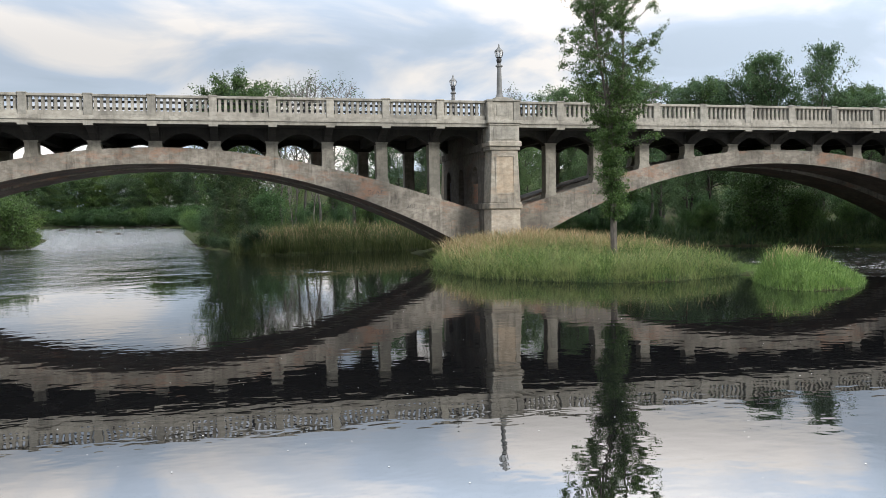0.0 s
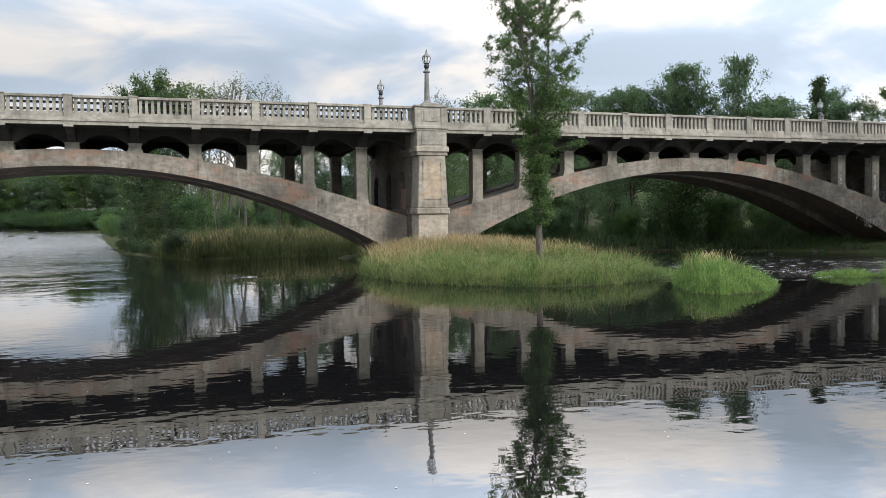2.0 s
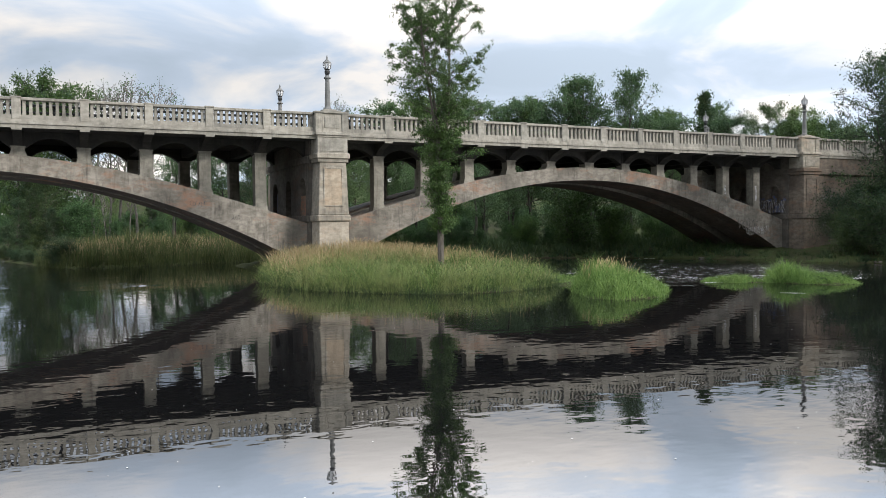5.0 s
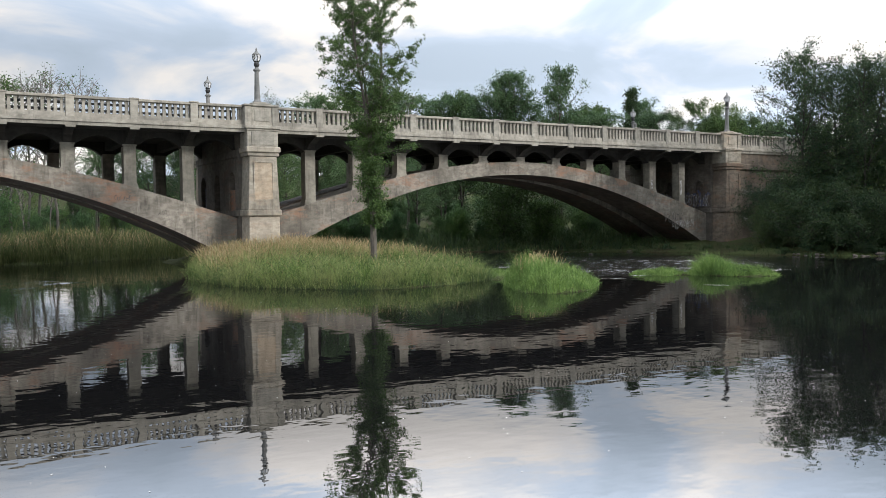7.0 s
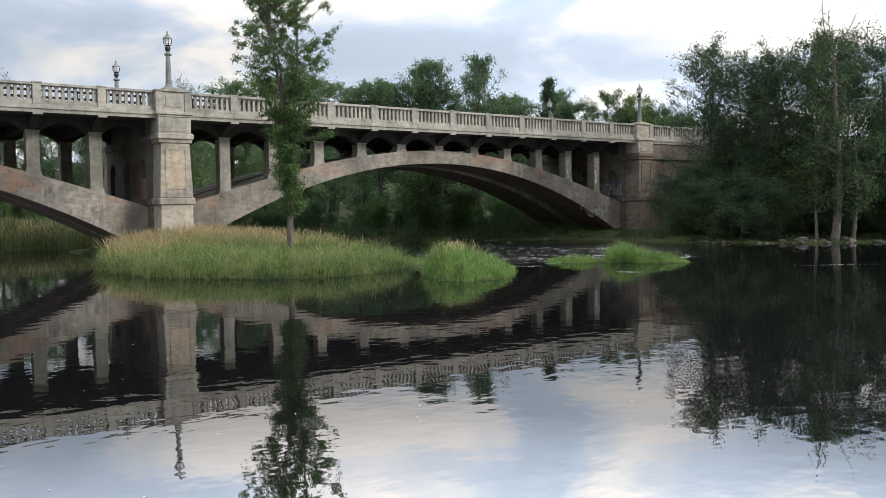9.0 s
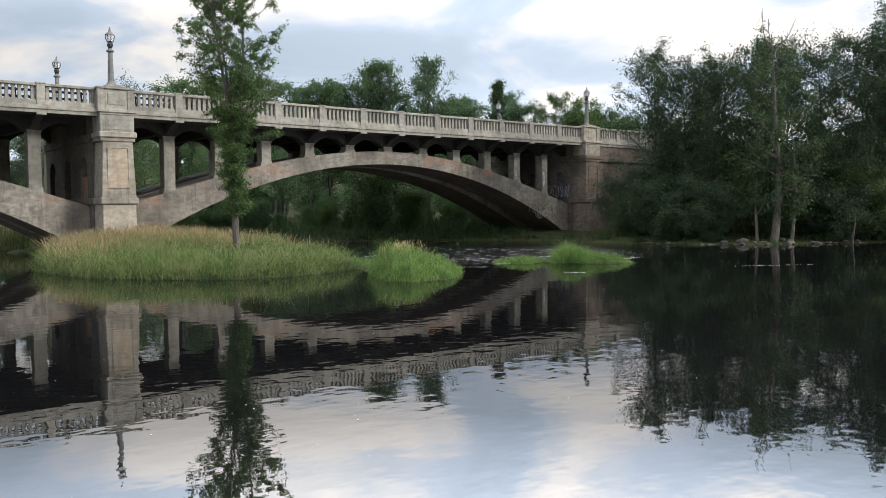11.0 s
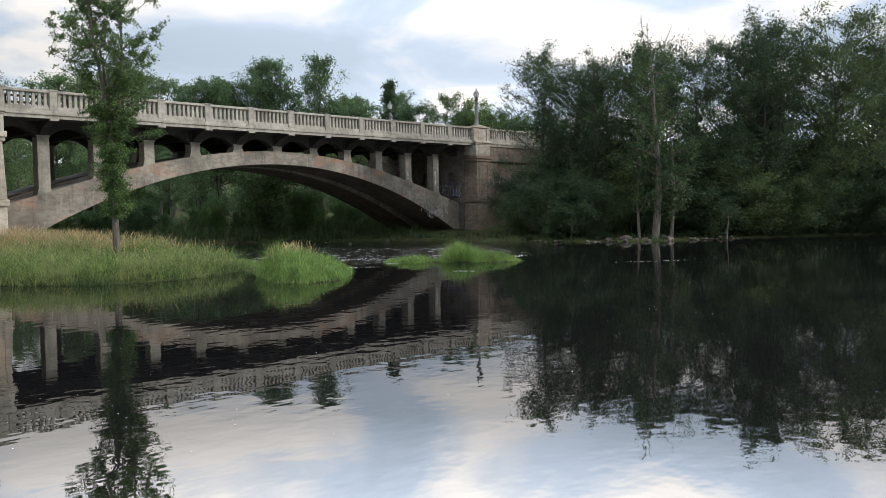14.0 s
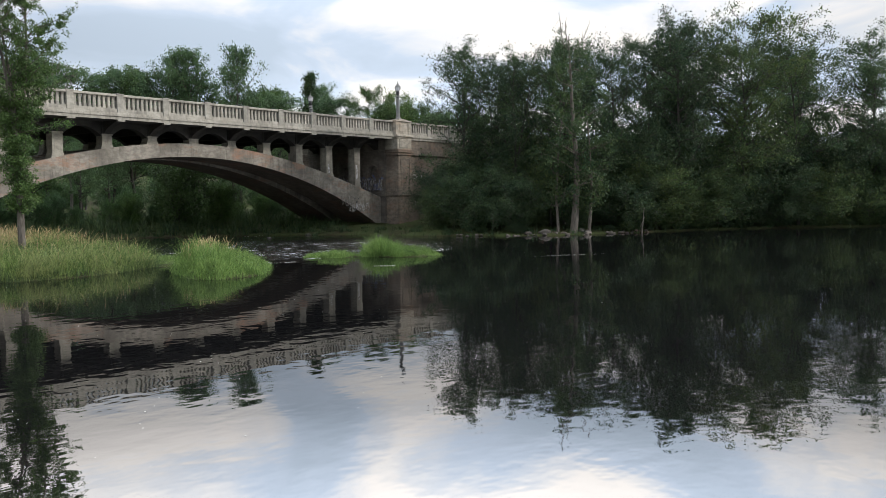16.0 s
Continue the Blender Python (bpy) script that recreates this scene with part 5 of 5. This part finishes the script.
def seed_heads(name, label, x, y, h, seed):
    rng = np.random.default_rng(seed)
    n = len(x)
    z = ground_height(x, y)
    lean = np.stack([rng.normal(size=n), rng.normal(size=n), np.zeros(n)], 1) * 0.26
    rows = []
    az = rng.uniform(0, np.pi, n)
    side = np.stack([np.cos(az), np.sin(az), np.zeros(n)], 1)
    base = np.stack([x, y, z], 1)
    for f, ww in ((0.30, 0.006), (0.76, 0.008), (0.88, 0.021), (1.0, 0.004)):
        c = base + np.array([0, 0, 1.0]) * (h * f)[:, None] + lean * (h * f * f)[:, None]
        rows += [c - side * ww / 2, c + side * ww / 2]
    ob = new(name, quads_mesh(name, np.stack(rows, 1), M_REED, 3))
    return tagged(ob, label, "grass", kind="stuff")


rng = np.random.default_rng(51)
x, y, d = sample(ISLAND, 40000, rng, 0.1)
k = clear_of_pier(x, y) & (y < 2) & (rng.uniform(size=len(x)) < np.clip((y + 11.5) / 5.0, 0.03, 1) * np.clip(2.2 * tussock_noise(x * 0.7, y * 0.7) - 0.35, 0.15, 1) * 0.62)
seed_heads("seed_heads", "tan seed heads above the island grass", x[k], y[k], 1.02 * rng.uniform(0.5, 1.25, k.sum()), 52)
x, y, d = sample(ISLET_B, 6000, rng, 0.2)
k = (rng.uniform(size=len(x)) < np.clip((y + 19.6) / 2.5, 0, 1) * 0.32) & (x < 5.9)
seed_heads("seed_heads", "tan seed heads on the grass tussock", x[k], y[k], 0.80 * rng.uniform(0.5, 1.25, k.sum()), 53)
x, y, d = sample(REEDBED, 12000, rng, 0.3)
k = rng.uniform(size=len(x)) < 0.17
seed_heads("seed_heads", "tan seed heads over the reed bed", x[k], y[k], 1.35 * rng.uniform(0.75, 1.12, k.sum()), 54)


# broad-leaved weeds among the island grass
rng = np.random.default_rng(71)
x, y, d = sample(ISLAND, 1200, rng, 0.1)
k = clear_of_pier(x, y) & (y < 1)
x, y = x[k], y[k]
hh = rng.uniform(0.25, 0.75, len(x))
who = rng.integers(0, len(x), 24000)
c = np.stack([x[who] + rng.normal(size=24000) * 0.14, y[who] + rng.normal(size=24000) * 0.14, ground_height(x, y)[who] + hh[who] * rng.uniform(0.1, 1.0, 24000)], 1)
weeds = new("weeds", quads_mesh("weeds", leaf_corners(rng, c, 0.072, 0.2, 0.6), M_LEAF_BRIGHT))
tagged(weeds, "broad-leaved weeds scattered among the island grass", "weeds", kind="stuff")
rng = np.random.default_rng(72)
for poly, count, top in ((ISLET_B, 150, 0.42), (ISLET_D, 60, 0.28)):
    x, y, d = sample(poly, count, rng, 0.1)
    hh = rng.uniform(0.12, top, len(x))
    who = rng.integers(0, len(x), count * 20)
    c = np.stack([x[who] + rng.normal(size=len(who)) * 0.12, y[who] + rng.normal(size=len(who)) * 0.12, ground_height(x, y)[who] + hh[who] * rng.uniform(0.1, 1.0, len(who))], 1)
    herbs = new("weeds", quads_mesh("weeds", leaf_corners(rng, c, 0.07, 0.2, 0.6), M_LEAF_BRIGHT))
    tagged(herbs, "broad-leaved weeds growing on a grassy islet", "weeds", kind="stuff")


# ---- smaller things ----
def guardrail(x0, x1, y):
    """Two dark steel rails on short posts along the kerb."""
    g = thing("guardrail", "dark steel two-rail guard along the roadway edge", "guardrail", "guardrails on the deck")
    for z in (8.22, 8.56):
        part("rail", boxes((x0, x1, y - 0.05, y + 0.05, z - 0.06, z + 0.06), bevel=0.02), M_IRON, g)
    n = int((x1 - x0) / 3)
    for k in range(n + 1):
        x = x0 + 0.3 + (x1 - x0 - 0.6) * k / n
        part("post", boxes((x - 0.06, x + 0.06, y + 0.05, y + 0.17, 7.655, 8.66)), M_IRON, g)
    return g


for base in (-SPAN, 0.0):
    guardrail(base + 1.1, base + SPAN - 1.1, 0.75)
road = part("road", boxes((X_END0, X_END1, 1.2, Y_BACK - 1.2, 7.655, 7.69)), M_GROUND)
tagged(road, "asphalt roadway on the bridge deck", "road", kind="structure")
M_ASPHALT, nt2, p2 = material("asphalt", 0.9)
nt2.links.new(ramp(nt2, noise_tex(nt2, coords(nt2), 20, 6), [(0.3, (0.035, 0.035, 0.036)), (0.7, (0.065, 0.064, 0.062))]), p2.inputs["Base Color"])
road.data.materials[0] = M_ASPHALT


def rock_mesh(seed, flat=0.55, mat=M_STONE):
    rng = np.random.default_rng(seed)
    bm = bmesh.new()
    bmesh.ops.create_icosphere(bm, subdivisions=2, radius=0.5)
    off = Vector(rng.uniform(-9, 9, 3))
    for v in bm.verts:
        v.co *= 1 + 0.5 * noise.noise(v.co * 1.6 + off) + 0.15 * noise.noise(v.co * 5 + off)
        v.co.z *= flat
    me = bpy.data.meshes.new("rock")
    bm.to_mesh(me)
    bm.free()
    me.materials.append(mat)
    return me


ROCKS = [rock_mesh(s) for s in range(5)]
PALE_ROCKS = [rock_mesh(s, 0.6, M_STONE_PALE) for s in range(5, 10)]
rng = np.random.default_rng(61)


def rock(x, y, size, label, z=None, shapes=ROCKS):
    o = new("rock", shapes[int(rng.integers(0, 5))])
    o.matrix_basis = Matrix.LocRotScale((x, y, (max(stand(x, y), -0.05) if z is None else z) + 0.08 * size), Euler((0, 0, rng.uniform(0, 6.28))), (size, size * rng.uniform(0.6, 1), size * rng.uniform(0.6, 1.1)))
    return tagged(o, label, "rock", "rocks along the water's edge")


BANK_X, BANK_Y = [30.6, 33, 35.8, 40, 49.5], [-7.5, -12.7, -16.3, -18.2, -22.6]
for k in range(44):
    x = 31.6 + 10.4 * rng.uniform(0, 1)
    near = abs(x - 36.6) < 2.2
    y = float(np.interp(x, BANK_X, BANK_Y)) + rng.uniform(-0.35, 0.9 if near else 0.3)
    rock(x, y, float(rng.choice([0.16, 0.22, 0.3, 0.4, 0.5] if near else [0.14, 0.2, 0.26, 0.34])), "pale weathered rock at the water's edge", shapes=PALE_ROCKS)
rock(35.2, -14.6, 0.8, "large pinkish boulder below the pale tree", shapes=PALE_ROCKS)
rock(37.5, -16.1, 0.6, "large pinkish boulder below the pale tree", shapes=PALE_ROCKS)
rock(34.3, -13.8, 0.55, "large pinkish boulder below the pale tree", shapes=PALE_ROCKS)
for x, y, s in ((-62, 205, 2.2), (-44, 150, 1.6), (-50, 232, 2.0), (-36, 120, 1.2), (-28.5, 3.5, 1.0),
                (24.0, 1.0, 0.35), (28.5, 2.0, 0.6), (29.6, -4.4, 0.5), (8.6, -17.6, 0.3), (9.0, -16.6, 0.25), (16.6, -19.5, 0.3)):
    rock(x, y, s, "dark wet rock breaking the river surface", -0.05)

# driftwood
sv, sf = [], []
for k in range(16):
    p0 = np.array([rng.uniform(-1.5, 1.5), rng.uniform(-0.6, 0.6), rng.uniform(0.1, 0.7)])
    tube(sv, sf, grow(rng, p0, (rng.normal(), rng.normal() * 0.5, rng.normal() * 0.3), rng.uniform(1, 2.4), 5, 0.25, 0.0), rng.uniform(0.03, 0.07), 0.01, 5)
drift = link_mesh("driftwood", sv, sf, M_BARK_DARK, None, smooth=True)
drift.location = (-18.4, 33.6, 0.05)
drift.scale = (0.6, 0.6, 0.6)
tagged(drift, "tangle of bleached driftwood caught at the shore", "driftwood")
sv, sf = [], []
tube(sv, sf, grow(rng, (0, 0, -0.1), (-0.8, -0.3, 0.75), 2.2, 6, 0.08, 0.0), 0.06, 0.02, 6)
tube(sv, sf, grow(rng, (-0.6, -0.2, 0.4), (-0.4, -0.3, 0.9), 0.8, 4, 0.1, 0.0), 0.03, 0.01, 5)
limb = link_mesh("fallen_branch", sv, sf, M_DEAD, None, smooth=True)
limb.location = (41.2, -18.9, 0.05)
tagged(limb, "bare fallen branch slanting out of the water", "branch")

# foam flecks drifting on the pool
n = 1700
fx, fy = rng.uniform(-30, 34, n), rng.uniform(-38, -4, n)
keep = ground_height(fx, fy) < -0.05
fx, fy = fx[keep], fy[keep]
fs = rng.uniform(0.0035, 0.009, len(fx))
ang = rng.uniform(0, 3.14, len(fx))
cs, sn = np.cos(ang) * fs, np.sin(ang) * fs
zz = np.full(len(fx), 0.006)
flecks = new("foam_flecks", quads_mesh("foam_flecks", np.stack([np.stack([fx + a * cs - b * sn, fy + a * sn + b * cs, zz], 1) for a, b in ((-1, -1), (1, -1), (1, 1), (-1, 1))], 1), M_FOAM))
tagged(flecks, "small white foam flecks floating on dark water", "foam", kind="stuff")


# streaks of foam where the current breaks round the islets
def foam_streak(x0, y0, x1, y1, count, seed, wide=0.10):
    r = np.random.default_rng(seed)
    f = r.uniform(0, 1, count)
    ux, uy = x1 - x0, y1 - y0
    ln = math.hypot(ux, uy)
    ux, uy = ux / ln, uy / ln
    off = r.normal(size=count) * wide * (0.35 + f)
    cx, cy = x0 + ux * ln * f - uy * off, y0 + uy * ln * f + ux * off
    half, thin = r.uniform(0.04, 0.16, count), r.uniform(0.008, 0.028, count)
    z = np.full(count, 0.008)
    quads = np.stack([np.stack([cx + a * ux * half - b * uy * thin, cy + a * uy * half + b * ux * thin, z], 1) for a, b in ((-1, 0), (0, -1), (1, 0), (0, 1))], 1)
    return tagged(new("foam_streak", quads_mesh("foam_streak", quads, M_FOAM)), "thin white streak of foam on the dark current", "foam", kind="stuff")


for k, spec in enumerate(((9.6, -22.7, 10.1, -23.4, 26, 0.04), (16.6, -19.5, 19.6, -18.3, 90, 0.16), (17.0, -25.3, 20.2, -27.2, 34, 0.04), (8.3, -17.6, 9.5, -18.5, 24, 0.12), (24.6, 4.6, 29.4, 4.4, 90, 0.25), (13.6, -18.8, 11.0, -17.3, 60, 0.08),
                         (14.4, -14.0, 17.6, -15.4, 80, 0.4), (9.6, -12.0, 13.6, -14.2, 90, 0.5), (8.4, -9.0, 11.5, -8.0, 60, 0.4), (20.0, -8.0, 23.0, -10.5, 60, 0.4))):
    foam_streak(*spec[:5], 200 + k, spec[5])


# graffiti: ribbons of paint on the concrete, no readable words
def scribble(seed, u0, v0, wide, high, n, width):
    """Loops and slashes within a rectangle: lists of points and a stroke width."""
    r = np.random.default_rng(seed)
    out = []
    for k in range(n):
        cu, cv = u0 + wide * (k + 0.5) / n, v0 + high * r.uniform(0.35, 0.65)
        if r.uniform() < 0.65:
            a0, a1 = r.uniform(0, 6.28), r.uniform(3.2, 6.0)
            ru, rv = wide / n * r.uniform(0.4, 0.8), high * r.uniform(0.25, 0.5)
            out.append([(cu + ru * math.cos(a0 + a1 * i / 14), cv + rv * math.sin(a0 + a1 * i / 14)) for i in range(15)])
        else:
            out.append([(cu + r.uniform(-0.1, 0.1), cv - high * 0.45), (cu + r.uniform(-0.15, 0.15), cv), (cu + r.uniform(-0.1, 0.1), cv + high * 0.45)])
    return [(pts, width * r.uniform(0.7, 1.3)) for pts in out]


def painted(strokes, plane, at, mat, parent):
    """plane "x" or "y": the wall's axis; at: where it stands."""
    bm = bmesh.new()
    step = 0.0
    for pts, w in strokes:
        prev = None
        step += 0.0006
        for i, (u, v) in enumerate(pts):
            a, b = pts[max(i - 1, 0)], pts[min(i + 1, len(pts) - 1)]
            du, dv = b[0] - a[0], b[1] - a[1]
            ln = math.hypot(du, dv) or 1
            nu, nv = -dv / ln * w / 2, du / ln * w / 2
            cur = [bm.verts.new((at - step, uu, vv) if plane == "x" else (uu, at - step, vv)) for uu, vv in ((u + nu, v + nv), (u - nu, v - nv))]
            if prev:
                bm.faces.new((prev[0], prev[1], cur[1], cur[0]))
            prev = cur
    return part("graffiti", bm, mat, parent, "faded spray-paint scrawl")


XW = SPAN - 0.984
painted(scribble(1, 1.2, 3.3, 3.6, 1.0, 20, 0.05), "x", XW - 0.012, M_PAINT_WHITE, pier_right)
painted(scribble(14, 1.1, 3.2, 6.0, 1.3, 16, 0.07), "x", XW - 0.020, M_PAINT_BLACK, pier_right)
painted(scribble(15, 2.4, 3.4, 5.0, 0.9, 22, 0.045), "x", XW - 0.034, M_PAINT_WHITE, pier_right)
painted(scribble(2, 1.2, 3.3, 3.0, 1.2, 9, 0.16), "x", XW - 0.006, M_PAINT_BLUE, pier_right)
painted(scribble(3, 5.2, 3.3, 3.6, 1.3, 6, 0.14), "x", XW, M_PAINT_BLUE, pier_right)
painted(scribble(4, 5.6, 3.4, 3.0, 1.0, 12, 0.05), "x", XW - 0.006, M_PAINT_WHITE, pier_right)
painted(scribble(5, 31.6, 2.1, 2.0, 0.75, 9, 0.045), "y", Y_RIB - 0.006, M_PAINT_BLACK, bridge)
painted(scribble(6, 32.4, 1.7, 2.2, 0.6, 24, 0.025), "y", Y_RIB - 0.006, M_PAINT_WHITE, bridge)
painted(scribble(27, -7.3, 3.72, 0.8, 0.28, 7, 0.025), "y", Y_RIB - 0.006, M_PAINT_BLACK, bridge)
painted(scribble(8, -5.2, 2.95, 0.5, 0.3, 4, 0.03), "y", Y_RIB - 0.006, M_PAINT_BLACK, bridge)
painted(scribble(9, 38.4, 4.2, 1.5, 0.4, 7, 0.03), "y", 0.052, M_PAINT_WHITE, bridge)
painted(scribble(10, 37.9, 2.0, 1.6, 0.6, 7, 0.035), "y", -0.012, M_PAINT_WHITE, bridge)
for k, x in enumerate((POST_X[10] - 0.1, POST_X[9] - 0.1)):
    painted([([(x, 4.2 + 0.2 * k), (x + 0.06, 4.6), (x, 5.3)], 0.16)], "y", Y_RIB + 0.116, M_PAINT_WHITE, bridge)
# infill and paint inside the niches of the middle pier
part("infill_panel", boxes((-0.84, -0.558, 1.754, 2.946, 3.0, 4.35)), paint("tan_orange_wash", (0.34, 0.17, 0.09)), pier_mid, "tan infill with orange paint")
painted(scribble(11, 1.85, 3.1, 1.0, 1.1, 4, 0.10), "x", -0.845, M_PAINT_RED, pier_mid)
part("infill_panel", boxes((-0.66, -0.558, 8.054, 9.246, 3.0, 4.70)), M_PAINT_BLUE, pier_mid, "dark blue painted infill")
